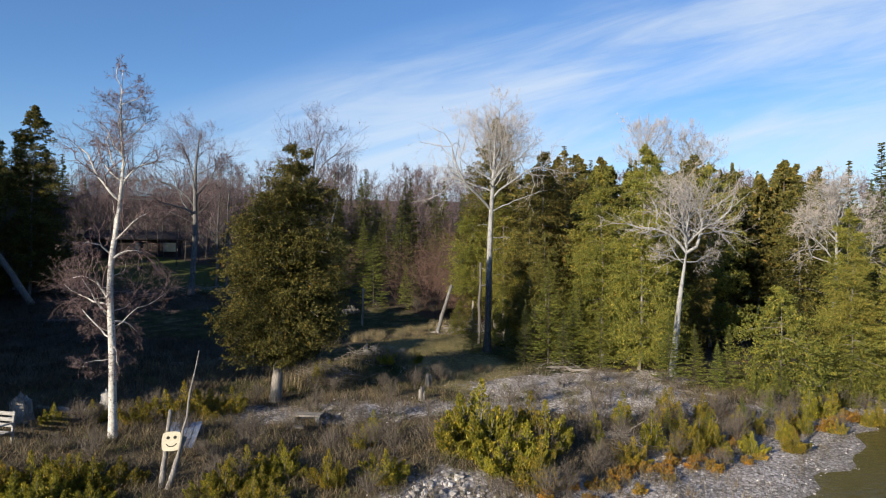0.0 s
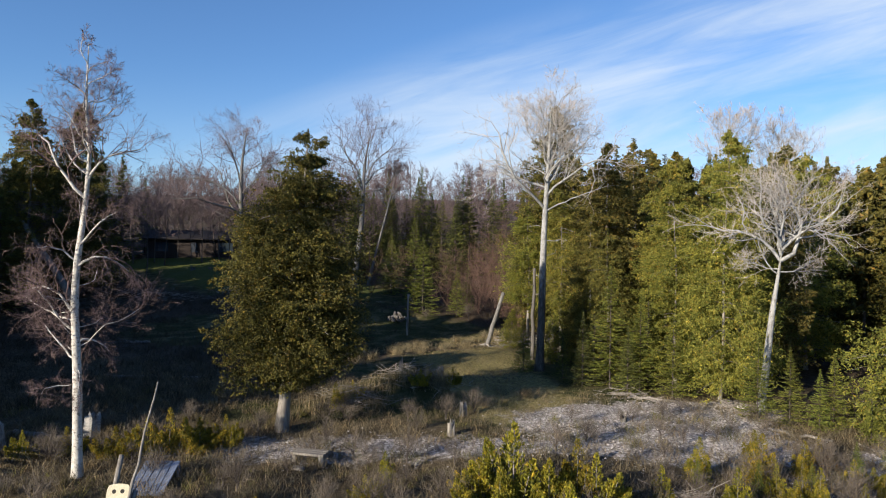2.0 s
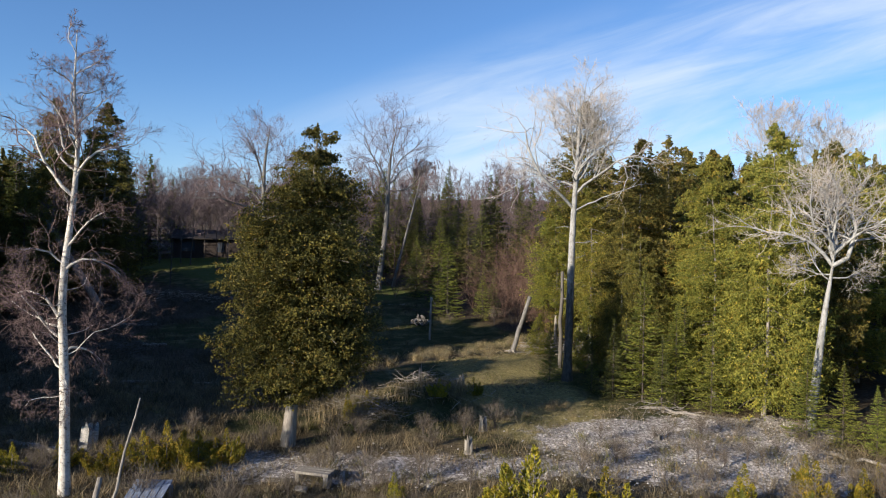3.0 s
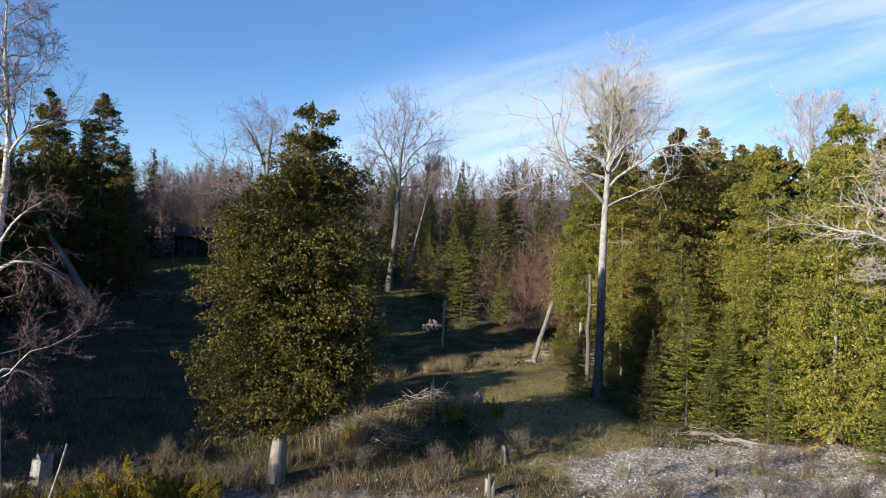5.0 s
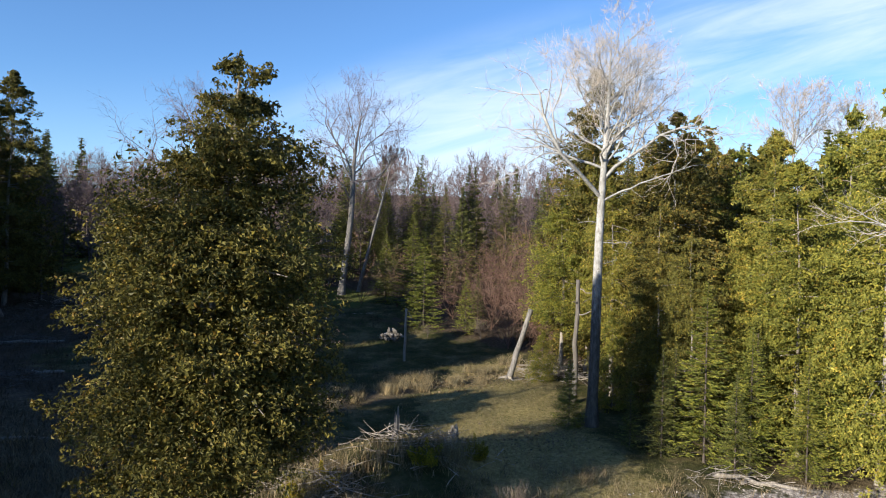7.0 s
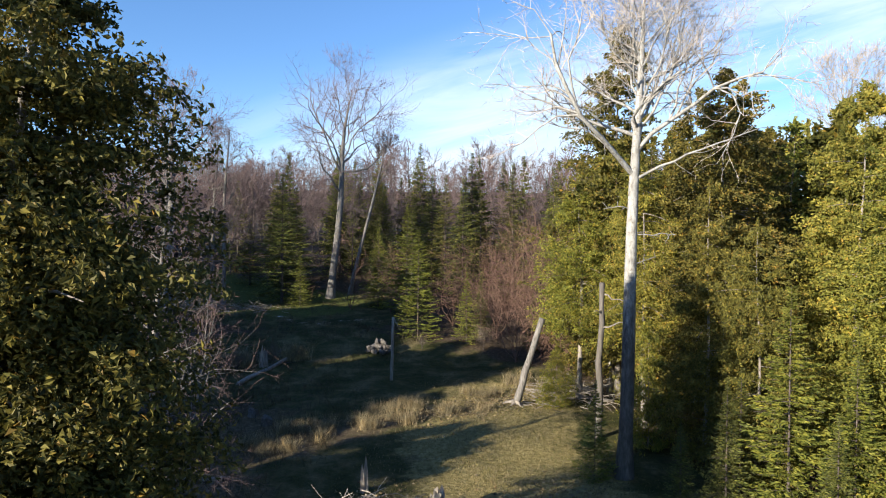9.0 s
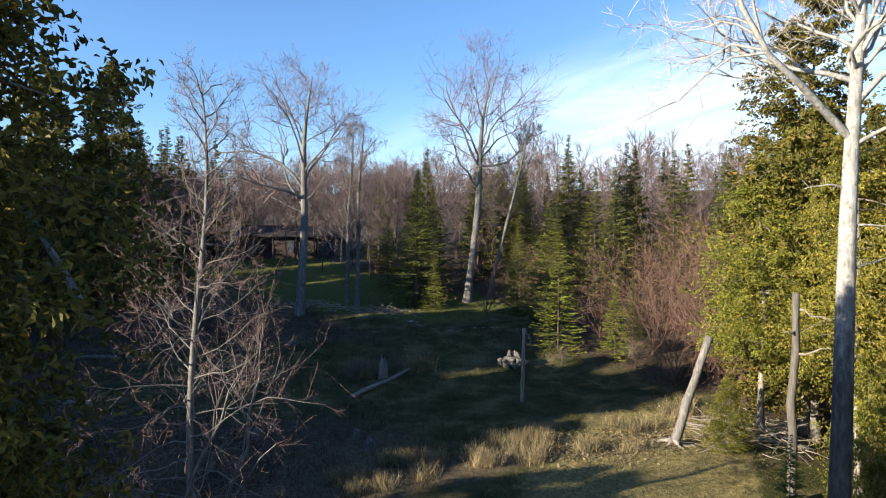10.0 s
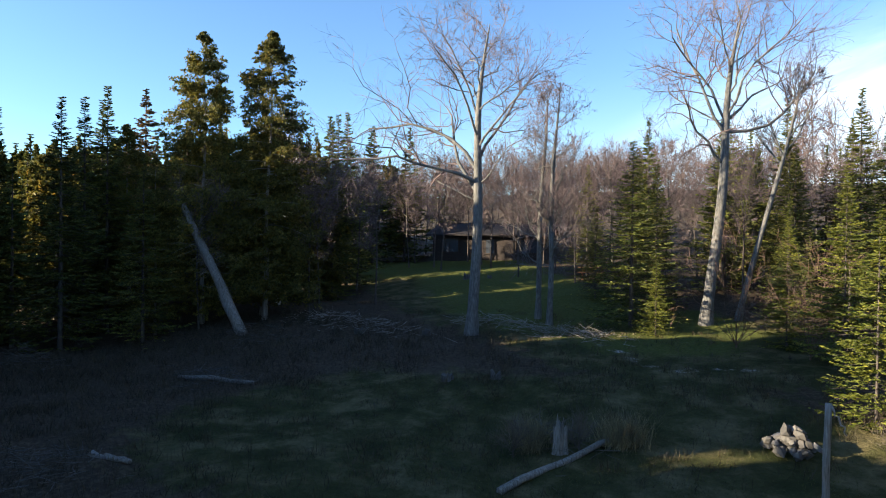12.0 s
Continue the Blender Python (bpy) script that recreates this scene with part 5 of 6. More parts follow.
for i, (x_, y_, s_) in enumerate(((2.6, 19.9, 1.2), (6.4, 20.4, 0.9), (4.7, 20.7, 0.75), (7.2, 20.0, 0.8), (8.6, 21.2, 0.9), (6.1, 22.6, 0.9), (7.8, 22.8, 1.0), (13.8, 25.0, 0.9), (11.5, 22.4, 0.7), (10.3, 25.2, 0.6), (-5.3, 27.3, 0.7), (-2.3, 21.4, 0.6), (10.2, 22.9, 0.7), (15.6, 26.6, 0.7), (9.3, 23.8, 0.8), (8.2, 24.6, 0.7))):
    plant(juniper_kinds[2], x_, y_, s_ * 0.92, 31 * i, 1.15)
for i, (x_, y_, s_) in enumerate(((-8.7, 22.0, 1.1), (-7.9, 22.2, 1.0), (-9.2, 21.7, 0.9), (-9.9, 21.3, 0.9), (-7.3, 22.6, 0.8), (-11.5, 21.5, 0.8), (-12.4, 20.9, 0.7), (-2.6, 30.0, 0.7), (-1.4, 30.8, 0.6), (-5.0, 28.6, 0.7), (12.5, 24.0, 0.7), (11.0, 23.5, 0.6))):
    plant(juniper_kinds[i % 2], x_, y_, s_, 83 * i)
for i, (x_, y_, s_) in enumerate(((3.2, 17.0, 0.9), (4.0, 17.3, 0.8), (2.6, 16.2, 0.8), (4.8, 18.0, 0.9), (5.6, 18.6, 0.8), (6.6, 19.3, 0.9), (3.6, 16.2, 0.7), (7.6, 19.6, 0.7), (9.4, 21.4, 0.7), (10.4, 24.9, 1.0), (12.0, 23.2, 0.7), (5.0, 17.0, 0.7))):
    plant(orange_kind, x_, y_, s_, 57 * i)
rng = np.random.default_rng(402)
for i in range(16):
    plant(juniper_kinds[i % 2], rng.uniform(-12.2, -7.9), rng.uniform(14.6, 16.4), rng.uniform(0.6, 0.95), rng.uniform(0, 360))
for i in range(7):
    plant(juniper_kinds[i % 2], rng.uniform(-5.7, -3.6), rng.uniform(15.2, 17.0), rng.uniform(0.55, 0.85), rng.uniform(0, 360))
for i in range(22):
    x_ = rng.uniform(5, 18)
    plant(juniper_kinds[2 if i % 3 else 0], x_, 15.2 + 0.62 * x_ + rng.uniform(-1.2, 1.8), rng.uniform(0.4, 0.76), rng.uniform(0, 360), 1.1)
for i in range(22):
    x_ = rng.uniform(2.2, 17)
    plant(orange_kind, x_, 14.2 + 0.66 * x_ + rng.uniform(-0.6, 1.6), rng.uniform(0.6, 1.1), rng.uniform(0, 360))
for i in range(16):
    plant(grey_kinds[i % 2], rng.uniform(1.5, 10), rng.uniform(24.8, 29.5), rng.uniform(0.45, 0.9), rng.uniform(0, 360))
for i in range(26):
    x_ = rng.uniform(1, 17)
    plant(grey_kinds[i % 2], x_, 15.4 + 0.62 * x_ + rng.uniform(-1.4, 3.0), rng.uniform(0.6, 1.2), rng.uniform(0, 360))
for i, (x_, y_) in enumerate(scatter(rng, 400, -12, 14, 16, 27, bank_share)[:70]):
    plant(grey_kinds[i % 2], x_, y_, rng.uniform(0.55, 1.1), rng.uniform(0, 360))
for i, (x_, y_, s_) in enumerate(((-0.3, 27.4, 1.1), (-1.2, 26.4, 1.0), (-5.0, 25.2, 1.1), (-4.3, 25.4, 1.0), (5.2, 27.6, 0.7), (-11.4, 47.0, 1.2), (-12.6, 45.8, 1.2), (-2.2, 51.0, 1.3), (-5.2, 50.6, 0.9), (6.6, 21.2, 1.2), (5.4, 20.0, 1.1), (4.4, 18.6, 1.0))):
    plant(grey_kinds[i % 2], x_, y_, s_, 29 * i)
for i, (x_, y_, s_) in enumerate(((-0.6, 49.5, 1.2), (0.6, 50.5, 1.1), (-1.6, 52.8, 1.3), (1.4, 48.5, 1.1), (0.2, 54.0, 1.5), (2.4, 51.5, 1.3), (1.6, 46.8, 0.8), (3.2, 47.5, 1.1), (-1.2, 57.5, 1.4),
                                  (0.9, 52.6, 1.5), (2.0, 55.5, 1.6), (-2.6, 55.6, 1.2), (-4.2, 55.5, 1.2), (2.6, 49.4, 1.3), (-8.4, 58.6, 1.1), (-11.0, 58.8, 1.1), (3.4, 53.5, 1.6))):
    plant(red_kinds[i % 2], x_, y_, s_, 71 * i, 0.9)

# ---- dead wood ----
for seed_, x_, y_, r_, h_, lab_ in ((1, -0.85, 24.6, 0.12, 0.42, "small pale stump among stones"), (2, -0.67, 27.0, 0.13, 0.45, "grey split stump beside a bare shrub"),
                                    (3, -2.1, 32.4, 0.17, 0.4, "white-topped stump on the brush mound"), (4, -4.0, 33.6, 0.09, 0.6, "thin grey stump standing in weeds"),
                                    (5, -11.75, 46.6, 0.18, 0.75, "pale splintered stump beside a fallen log"), (6, -23.3, 54.7, 0.2, 0.5, "pale stump under the maple"),
                                    (7, 4.9, 27.7, 0.13, 0.32, "dark stump on the gravel"), (8, -9.5, 40.2, 0.2, 0.5, "grey stump in the shaded hollow"),
                                    (9, -8.7, 39.4, 0.2, 0.5, "grey stump in the shaded hollow"), (10, -12.4, 39.2, 0.2, 0.55, "grey stump in the shaded hollow"),
                                    (11, -18.2, 50.0, 0.22, 0.45, "low stump on the shaded lawn"), (12, -16.8, 51.0, 0.2, 0.5, "pale stump on the shaded lawn"),
                                    (13, -32.0, 69.0, 0.24, 0.75, "dark stump on the far lawn"), (14, -30.4, 69.5, 0.15, 0.4, "low dark stump on the far lawn"), (15, -26.5, 53.5, 0.2, 0.5, "pale stump in the brush line")):
    stump(seed_, x_, y_, r_ * 0.95, h_ * (0.8 if seed_ < 6 else 0.36), lab_, splinter=0.7, mat=M_DEADWOOD if seed_ < 6 else M_SHADEWOOD)
stump(20, -11.8, 23.0, 0.24, 0.55, "tall white splintered stump beside the birch", (0.25, 0.1), 0.35, M_WHITEWOOD)
stump(21, -13.7, 21.3, 0.3, 0.6, "pale hollow stump behind the bench", (0.4, 0.1), 0.4)


def timber(name, seed, p0, p1, r0, r1, label, category, mat, wob=0.03):
    ob = new(name, mesh_of(name, *rough_pole(np.random.default_rng(seed), np.array(p0) - np.array(p0), np.array(p1) - np.array(p0), r0, r1, 10, 8, wob), mat, True))
    ob.location = p0
    return tagged(ob, label, category)


def gz(x, y):
    return float(ground_z(x, y))


# the leaning snag on the lawn, with its root plate
snag = thing("dead_trunk", on_ground(-0.55, 42.3), "grey dead trunk leaning over the lawn", "dead tree")
rng = np.random.default_rng(9)
part("trunk", mesh_of("trunk", *rough_pole(rng, (0, 0, -0.1), (0.95, 0.3, 3.1), 0.14, 0.115, 10, 9, 0.03), M_GREYBARK, True), snag)
for k in range(6):
    az = k * 1.1 + 2.0
    part("root", mesh_of("root", *rough_pole(rng, (0, 0, 0.12), (math.cos(az) * 0.6, math.sin(az) * 0.6, -0.06), 0.08, 0.02, 6, 5, 0.04), M_DEADWOOD, True), snag)
pole_ = thing("dead_trunk", on_ground(2.0, 38.8), "pale barkless dead trunk among cedars", "dead tree")
part("trunk", mesh_of("trunk", *rough_pole(rng, (0, 0, -0.2), (0.05, 0, 4.75), 0.105, 0.08, 10, 9, 0.03), M_SHADEWOOD, True), pole_)
for k in range(3):
    part("branch", mesh_of("branch", *rough_pole(rng, (0.05, 0, 4.4 - 0.5 * k), (0.7 - 0.9 * (k == 1), -0.3, 4.2 - 0.3 * k), 0.03, 0.01, 5, 5, 0.05), M_DEADWOOD, True), pole_)
lean_l = thing("dead_trunk", on_ground(-31.7, 50.7), "grey dead trunk leaning against dark conifers", "dead tree")
part("trunk", mesh_of("trunk", *rough_pole(rng, (0, 0, -0.2), (-3.9, -1.1, 6.4), 0.3, 0.16, 10, 9, 0.03), M_DEADWOOD, True), lean_l)
dead_twigs = []
for k in range(150):
    f = rng.uniform(0.3, 1.0)
    az = rng.uniform(0, 6.28)
    dead_twigs.append((-3.9 * f, -1.1 * f, 6.4 * f, math.cos(az), math.sin(az), rng.uniform(-0.8, 0.2), rng.uniform(0.5, 1.9), 0.009))
tagged(part("twigs", mesh_of("twigs", *twig_strips(rng, dead_twigs), M_DEADWOOD), lean_l), kind="stuff")
timber("wooden_post", 3, (-5.7, 45.4, gz(-5.7, 45.4) - 0.2), (-5.65, 45.4, 2.7), 0.07, 0.06, "grey wooden post with a splintered top", "post", M_DEADWOOD, 0.004)
timber("fallen_branch", 4, (-5.6, 45.38, 2.66), (-5.35, 45.3, 2.2), 0.022, 0.015, "short split branch hanging from a post", "branch", M_DEADWOOD)
for k, (p0_, p1_, r_, lab_) in enumerate((((-11.7, 43.9), (-10.9, 49.0), 0.10, "fallen grey log on the shaded lawn"), ((-27.4, 45.0), (-24.3, 46.2), 0.11, "fallen log in deep shade"),
                                          ((-20.6, 39.0), (-19.4, 39.4), 0.09, "bleached log end in the shade"), ((5.0, 31.4), (7.4, 30.6), 0.06, "bleached driftwood at the wood's edge"),
                                          ((5.6, 30.9), (6.3, 32.2), 0.05, "bleached forked driftwood at the wood's edge"), ((9.8, 27.9), (11.6, 27.2), 0.06, "pale driftwood below the cedars"),
                                          ((17.2, 27.0), (18.6, 26.4), 0.10, "bleached driftwood log on the beach"), ((-11.5, 33.5), (-7.6, 34.2), 0.07, "bent grey pole lying in weeds"),
                                          ((-16.0, 30.5), (-12.5, 31.5), 0.07, "grey log lying in weeds"), ((5.0, 20.6), (6.4, 21.6), 0.05, "grey driftwood among shrubs"),
                                          ((-14.0, 22.6), (-11.8, 22.4), 0.12, "old grey log behind the bench"), ((0.9, 44.2), (3.0, 43.0), 0.09, "fallen pale log under cedars"), ((1.4, 45.2), (2.9, 44.0), 0.06, "fallen branch under cedars"))):
    z0, z1 = gz(*p0_) + r_ * 0.6, gz(*p1_) + r_ * 0.6
    timber("fallen_log", 30 + k, (*p0_, z0), (*p1_, z1), r_, r_ * 0.7, lab_, "log", M_DEADWOOD, 0.05)


def brush_pile(seed, x, y, rx, ry, h, n, label, mat=None):
    """A heap of crossed dead branches."""
    r_ = np.random.default_rng(seed)
    sticks = []
    for _ in range(n):
        u_, w_ = r_.normal(size=2) * 0.5
        px, py = x + u_ * rx, y + w_ * ry
        pz = float(ground_z(px, py)) + h * math.exp(-(u_ * u_ + w_ * w_) * 1.5) * r_.uniform(0.05, 1.0)
        a, e, ln = r_.uniform(0, 6.28), r_.uniform(-0.2, 0.35), r_.uniform(0.3, 1.1)
        d = np.array([math.cos(a) * math.cos(e), math.sin(a) * math.cos(e), math.sin(e)])
        sticks.append(tube(bend(r_, np.array([px, py, pz]) - d * ln * 0.4, d, ln, 3, 0.12, 0.0), np.linspace(1, 0.4, 4) * r_.uniform(0.005, 0.018), 4))
    return tagged(new("brush_pile", mesh_of("brush_pile", *merged(sticks), mat or M_BRUSH)), label, "brush pile", kind="stuff")


brush_pile(21, 5.0, 31.0, 0.9, 0.5, 0.55, 22, "bleached driftwood roots on the gravel", M_DEADWOOD)
brush_pile(1, -2.9, 31.0, 2.0, 1.2, 0.5, 150, "heap of grey dead branches on a mound")
brush_pile(2, -5.0, 28.3, 1.6, 1.0, 0.6, 160, "tangle of bleached dead branches below the cedar")
brush_pile(3, -21.5, 58.0, 3.0, 1.0, 0.6, 160, "sunlit brush along the upper lawn")
brush_pile(4, -28.0, 54.5, 4.5, 1.2, 0.6, 200, "line of bleached brush at the lawn's edge")
brush_pile(5, -35.0, 42.0, 2.0, 1.6, 1.0, 120, "heap of brush under dark conifers", M_SHADEWOOD)
brush_pile(6, -26.0, 45.5, 2.5, 1.2, 0.5, 120, "brush in deep shade", M_SHADEWOOD)
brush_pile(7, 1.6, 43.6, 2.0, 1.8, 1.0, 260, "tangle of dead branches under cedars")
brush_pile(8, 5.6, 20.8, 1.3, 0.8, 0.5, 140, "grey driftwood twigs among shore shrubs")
brush_pile(9, -20.5, 37.8, 1.8, 1.2, 0.5, 90, "dead branches in the hollow", M_SHADEWOOD)
brush_pile(11, -31.0, 50.5, 3.5, 2.0, 0.5, 130, "grey branches along the foot of dark conifers", M_SHADEWOOD)
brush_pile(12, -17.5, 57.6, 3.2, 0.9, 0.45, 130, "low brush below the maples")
brush_pile(13, -12.5, 47.4, 1.6, 1.2, 0.6, 80, "dead branches round a fallen log", M_SHADEWOOD)
brush_pile(10, 6.2, 31.2, 1.2, 0.5, 0.3, 22, "dead branches at the wood's edge")

# the heap of stones and roots by the post
cairn = thing("stone_pile", on_ground(-7.1, 49.6), "rounded heap of grey stones beside a post", "stone pile")


def stone_mesh(seed, mat):
    r_ = np.random.default_rng(seed)
    bm = bmesh.new()
    bmesh.ops.create_icosphere(bm, subdivisions=1, radius=1.0)
    st = r_.uniform(0.65, 1.25, 3)
    for v in bm.verts:
        v.co = Vector([c * s for c, s in zip(v.co, st)]) * (1 + 0.22 * r_.normal())
    return bm_mesh("stone", bm, mat)


stone_meshes = [stone_mesh(i, M_STONE) for i in range(8)]
shade_meshes = [stone_mesh(20 + i, M_SHADESTONE) for i in range(6)]
rng = np.random.default_rng(12)
for k in range(40):
    s_ = part("stone", shade_meshes[k % 6], cairn)
    lay = (0, 0, 1, 1, 2)[k // 8]
    s_.matrix_basis = pose(rng.normal() * 0.30 * (1 - 0.25 * lay), rng.normal() * 0.26 * (1 - 0.25 * lay), 0.10 + 0.2 * lay, *rng.uniform(0, 360, 3)) @ Matrix.Scale(rng.uniform(0.10, 0.17), 4)

# ---- the sign with a painted face at the shore ----
sign = thing("painted_sign", pose(-7.0, 17.3, gz(-7.0, 17.3)), "square pale board with a painted smile on driftwood poles", "sign")
base_ = Vector((-7.0, 17.3, gz(-7.0, 17.3)))


def local(p):
    return np.array(p) - np.array(base_)


rng = np.random.default_rng(5)
part("long_pole", mesh_of("long_pole", *rough_pole(rng, local((-6.72, 16.6, 0.2)), local((-6.54, 17.5, 2.76)), 0.04, 0.016, 8, 9, 0.015), M_DEADWOOD, True), sign)
part("leg", mesh_of("leg", *rough_pole(rng, local((-7.02, 16.3, gz(-7.02, 16.3) - 0.1)), local((-7.16, 17.2, 1.25)), 0.07, 0.05, 8, 8, 0.012), M_DEADWOOD, True), sign)
part("leg", mesh_of("leg", *rough_pole(rng, local((-6.84, 16.2, gz(-6.84, 16.2) - 0.1)), local((-6.68, 16.95, 0.62)), 0.075, 0.055, 8, 7, 0.012), M_DEADWOOD, True), sign)
bm = bmesh.new()
bmesh.ops.create_cone(bm, cap_ends=True, segments=40, radius1=0.24, radius2=0.24, depth=0.03)
for v in bm.verts:
    big = max(abs(v.co.x), abs(v.co.y)) / 0.24
    v.co.x, v.co.y = v.co.x * (1 + 0.75 * (1 - big)), v.co.y * (1 + 0.75 * (1 - big))
bmesh.ops.rotate(bm, verts=bm.verts, cent=(0, 0, 0), matrix=Matrix.Rotation(math.pi / 2, 3, "X"))
board = part("board", bm_mesh("board", bm, M_BOARD), sign, "pale rounded board with a painted smile")
board.matrix_basis = pose(*local((-6.93, 16.72, 0.57)), -20, -3, 6)
for dx in (-0.085, 0.085):
    bm = bmesh.new()
    bmesh.ops.create_cone(bm, cap_ends=True, segments=16, radius1=0.042, radius2=0.042, depth=0.008)
    eye_ = part("dot", bm_mesh("dot", bm, M_BLACK), board)
    eye_.matrix_basis = pose(dx, -0.016, 0.09, 90, 0, 0)
arc = [(0.15 * math.cos(a), -0.017, 0.02 + 0.15 * math.sin(a)) for a in np.linspace(math.radians(212), math.radians(328), 12)]
part("arc", mesh_of("arc", *tube(np.array(arc), np.full(12, 0.012), 6), M_BLACK), board)

# the slatted platform behind it
deck = thing("plank_platform", pose(-7.75, 19.5, gz(-7.75, 19.5) - 0.13, 0, 0, 8) @ Matrix.Scale(0.85, 4), "weathered blue-grey plank platform in the grass", "platform")
for k in range(5):
    box_part("plank", deck, (0.19, 1.5, 0.035), (-0.42 + 0.21 * k, 0, 0.36), M_BLUEWOOD, (20, 0, 0))
for yy, zz in ((-0.55, 0.13), (0.55, 0.53)):
    box_part("bearer", deck, (1.06, 0.08, 0.09), (0, yy, zz), M_BLUEWOOD)
for xx, yy, zz in ((-0.48, -0.55, 0.05), (0.48, -0.55, 0.05), (-0.48, 0.55, 0.24), (0.48, 0.55, 0.24)):
    box_part("leg", deck, (0.09, 0.08, 2 * zz + 0.06), (xx, yy + 0.085, zz), M_BLUEWOOD)

# ---- benches ----
bench = thing("garden_bench", pose(-13.25, 18.9, gz(-13.25, 18.9), 0, 0, -12), "white weathered slatted bench facing the lake", "bench")
for k in range(4):
    box_part("seat_slat", bench, (1.5, 0.09, 0.03), (0, -0.22 + 0.12 * k, 0.44), M_WHITEWOOD)
for k in range(3):
    box_part("back_slat", bench, (1.5, 0.028, 0.11), (0, 0.265 + 0.03 * k, 0.6 + 0.16 * k), M_WHITEWOOD, (-10, 0, 0))
for xx in (-0.68, 0.68):
    box_part("front_leg", bench, (0.07, 0.07, 0.7), (xx, -0.25, 0.3), M_WHITEWOOD)
    box_part("back_leg", bench, (0.07, 0.07, 1.05), (xx, 0.32, 0.46), M_WHITEWOOD, (-6, 0, 0))
    box_part("armrest", bench, (0.1, 0.6, 0.035), (xx, 0.0, 0.665), M_WHITEWOOD)
low_bench = thing("log_bench", pose(-4.6, 22.1, gz(-4.6, 22.1) - 0.22, 0, 0, -6), "low grey plank bench on log legs among stones", "bench")
for k in range(3):
    box_part("plank", low_bench, (1.0, 0.14, 0.07), (0, -0.15 + 0.15 * k, 0.5), M_DEADWOOD, (0, 0, 1.5 * (k - 1)))
for xx, yy in ((-0.4, -0.1), (-0.38, 0.16), (0.38, -0.1), (0.36, 0.16)):
    part("leg", mesh_of("leg", *rough_pole(rng, (xx, yy, -0.15), (xx, yy, 0.47), 0.1, 0.085, 8, 4, 0.02), M_DEADWOOD, True), low_bench)
box_part("step", low_bench, (0.35, 0.25, 0.3), (-0.12, -0.5, 0.1), M_DEADWOOD, (0, 0, 12), "short upright block before the bench", 0.02)

# ---- the cabin at the top of the lawn ----
HX, HY = -37.5, 80.5
cabin = thing("cabin", pose(HX, HY, gz(HX, HY - 2) - 0.3, 0, 0, 20), "low dark-stained wooden cabin behind bare trees", "house")
box_part("wall", cabin, (10.0, 6.0, 2.5), (0, 0, 1.25), M_SIDING, bevel=0.02)
for k in range(9):
    box_part("siding_board", cabin, (10.04, 0.03, 0.2), (0, -3.01, 0.22 + 0.26 * k), M_SIDING, (4, 0, 0))
for sgn in (-1, 1):
    box_part("roof", cabin, (11.0, 3.9, 0.14), (0, sgn * 1.75, 2.92), M_ROOF, (-sgn * 16, 0, 0), bevel=0.02)
for xx, w_, h_, zz in ((-3.4, 1.5, 1.1, 1.5), (0.2, 0.7, 1.15, 1.45), (3.7, 1.6, 1.1, 1.5)):
    win = box_part("window", cabin, (w_ + 0.16, 0.08, h_ + 0.16), (xx, -3.06, zz), M_SIDING)
    box_part("pane", win, (w_ / 2 - 0.03, 0.02, h_ - 0.04), (-w_ / 4, -0.04, 0), M_GLASS, bevel=0)
    box_part("pane", win, (w_ / 2 - 0.03, 0.02, h_ - 0.04), (w_ / 4, -0.04, 0), M_GLASS, bevel=0)
door_ = box_part("door", cabin, (0.95, 0.07, 2.05), (2.0, -3.06, 1.05), M_SIDING)
box_part("door_handle", door_, (0.04, 0.05, 0.12), (0.38, -0.05, 0), M_BLACK)
box_part("chimney", cabin, (0.7, 0.7, 1.4), (3.0, 0.6, 3.6), M_ROOF)
table = thing("picnic_table", on_ground(-23.6, 71.5, 25), "reddish-brown wooden picnic table at the lawn's edge", "table")
for k in range(5):
    box_part("top_board", table, (1.8, 0.14, 0.04), (0, -0.3 + 0.15 * k, 0.74), M_TABLEWOOD)
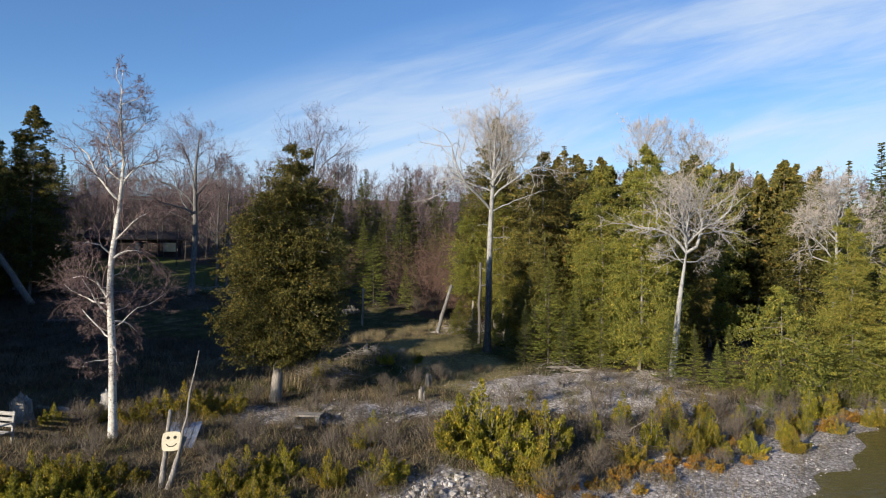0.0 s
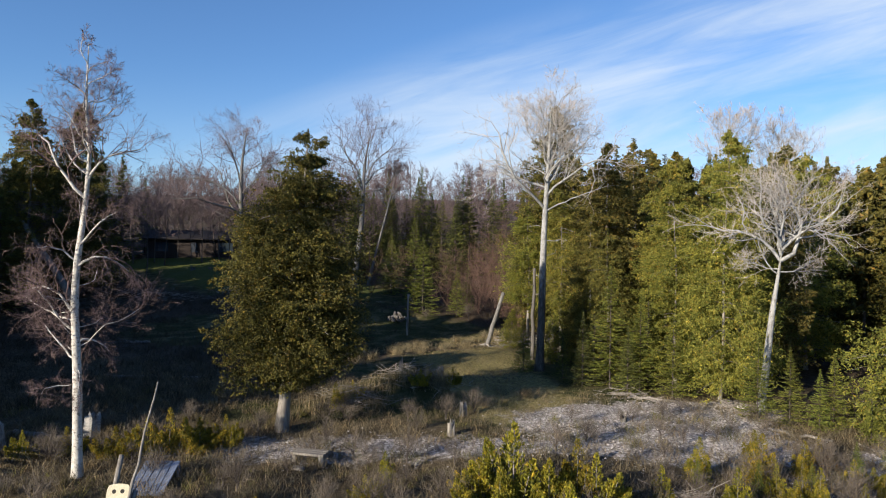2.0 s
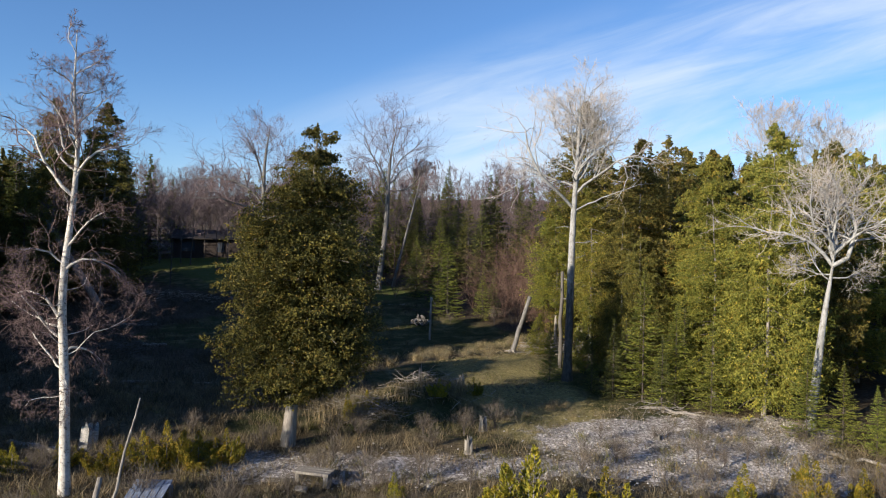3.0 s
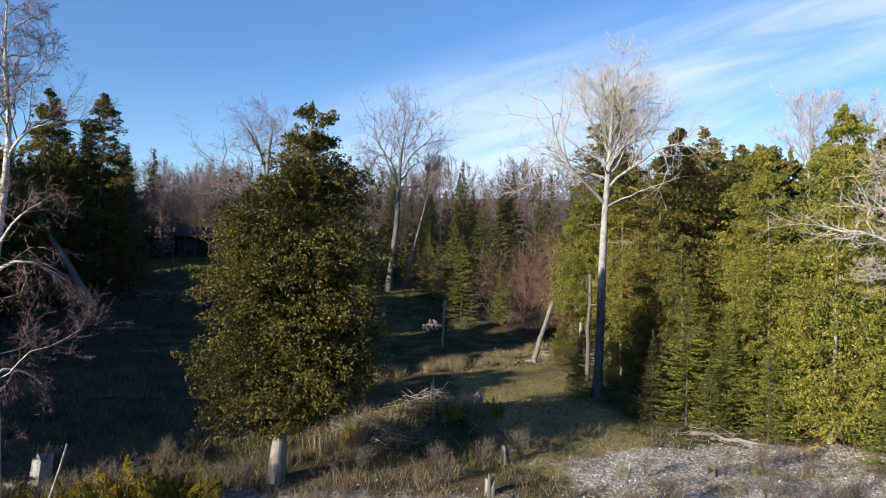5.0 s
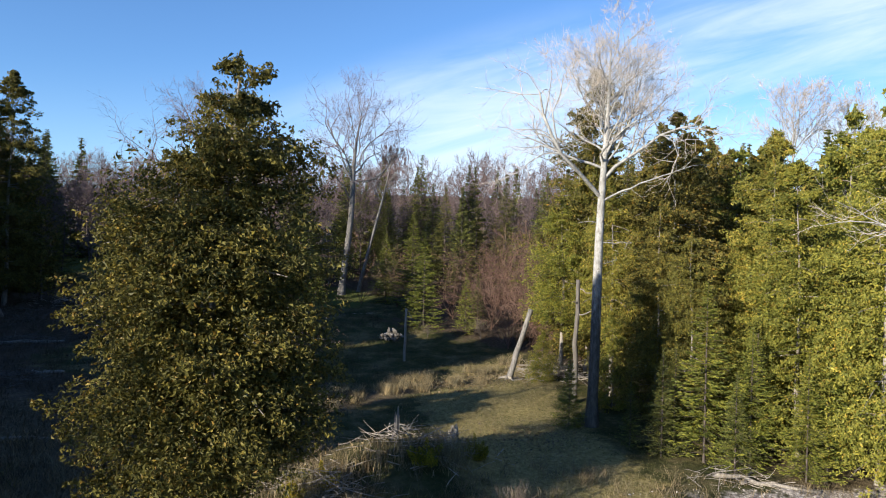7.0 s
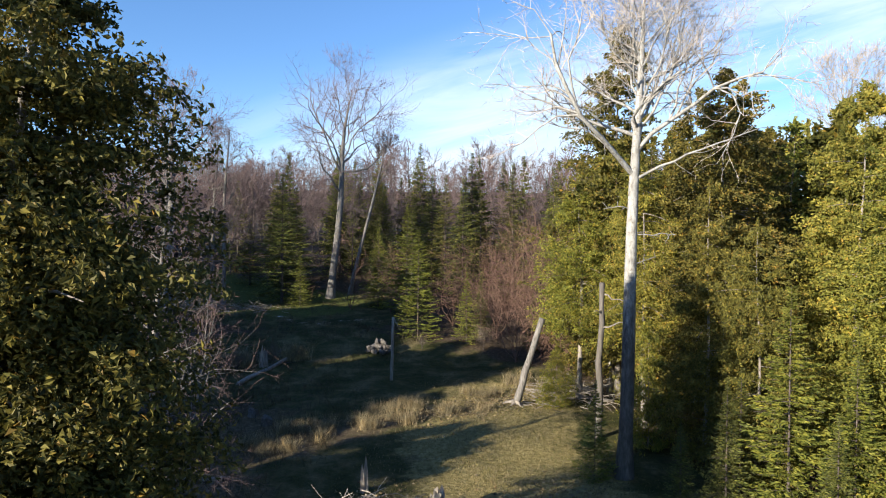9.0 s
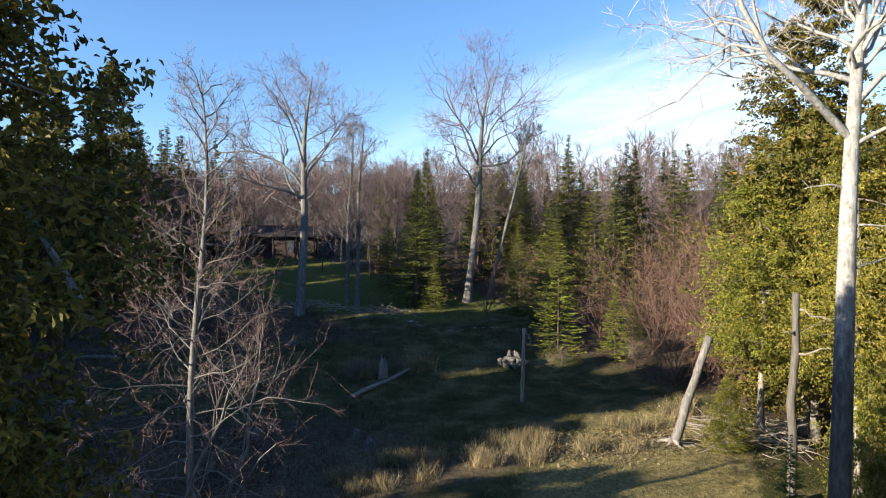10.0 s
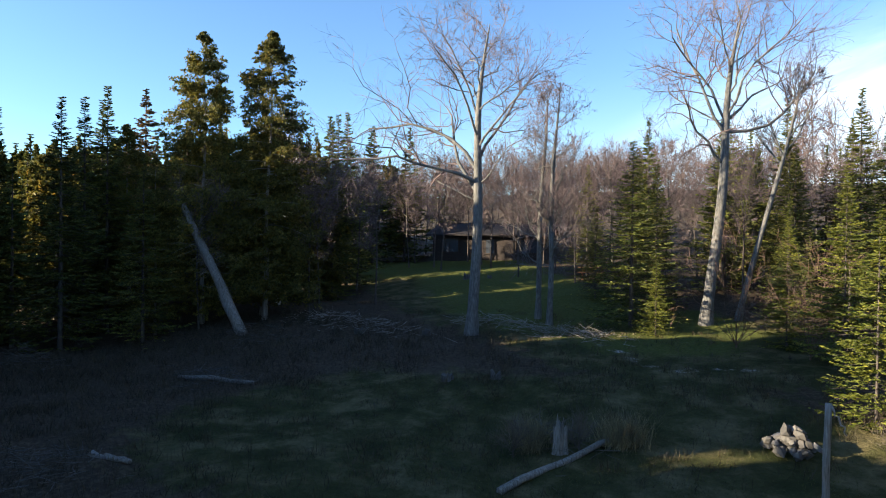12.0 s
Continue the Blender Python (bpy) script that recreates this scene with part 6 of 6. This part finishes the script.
for sgn in (-1, 1):
    box_part("seat_board", table, (1.8, 0.26, 0.04), (0, sgn * 0.66, 0.44), M_TABLEWOOD)
    box_part("cross_beam", table, (0.05, 1.5, 0.1), (sgn * 0.65, 0, 0.39), M_TABLEWOOD)
    for s2 in (-1, 1):
        box_part("leg", table, (0.05, 0.1, 0.92), (sgn * 0.6, s2 * 0.35, 0.34), M_TABLEWOOD, (s2 * 28, 0, 0))

# ---- beach stones ----
rng = np.random.default_rng(55)


def stone_share(x, y):
    return np.clip(zones(x, y)[0] * 1.2 - 0.15, 0, 1) * (ground_z(x, y) > -1.05)


pts_ = np.concatenate([scatter(rng, 16000, -6, 22, 10, 29, stone_share), scatter(rng, 2500, -3, 3, 12, 19, stone_share), scatter(rng, 6000, 1, 11, 22.5, 31, stone_share)])
near_ = np.abs(pts_[:, 0] - 0.3) + np.abs(pts_[:, 1] - 15.8) < 1.9
base_v = [np.array([v.co[:] for v in me.vertices]) for me in stone_meshes]
base_f = [np.array([p.vertices[:] for p in me.polygons]) for me in stone_meshes]
heap = []
for k, (x_, y_) in enumerate(pts_[~near_][:11500]):
    a, sz = rng.uniform(0, 6.28), 0.013 + 0.028 * rng.uniform() ** 4
    rot = np.array([[math.cos(a), -math.sin(a), 0], [math.sin(a), math.cos(a), 0], [0, 0, 0.7]]) * sz
    heap.append((base_v[k % 8] @ rot.T + np.array([x_, y_, float(ground_z(x_, y_)) + sz * 0.25]), base_f[k % 8]))
tagged(part("shingle", mesh_of("shingle", *merged(heap), M_STONE), ground, "grey and white beach stones"), kind="stuff")
for k, (x_, y_) in enumerate(pts_[near_][:280]):
    s_ = part("stone", stone_meshes[k % 8], ground)
    sz = 0.04 + 0.06 * rng.uniform() ** 2
    s_.matrix_basis = pose(x_, y_, gz(x_, y_) + sz * 0.3, 0, 0, rng.uniform(0, 360)) @ Matrix.Diagonal((sz, sz, sz * 0.75, 1))

# the first of each kind stands for its copies
for proto in protos:
    for o in (*proto.children_recursive, proto):
        bpy.data.objects.remove(o)
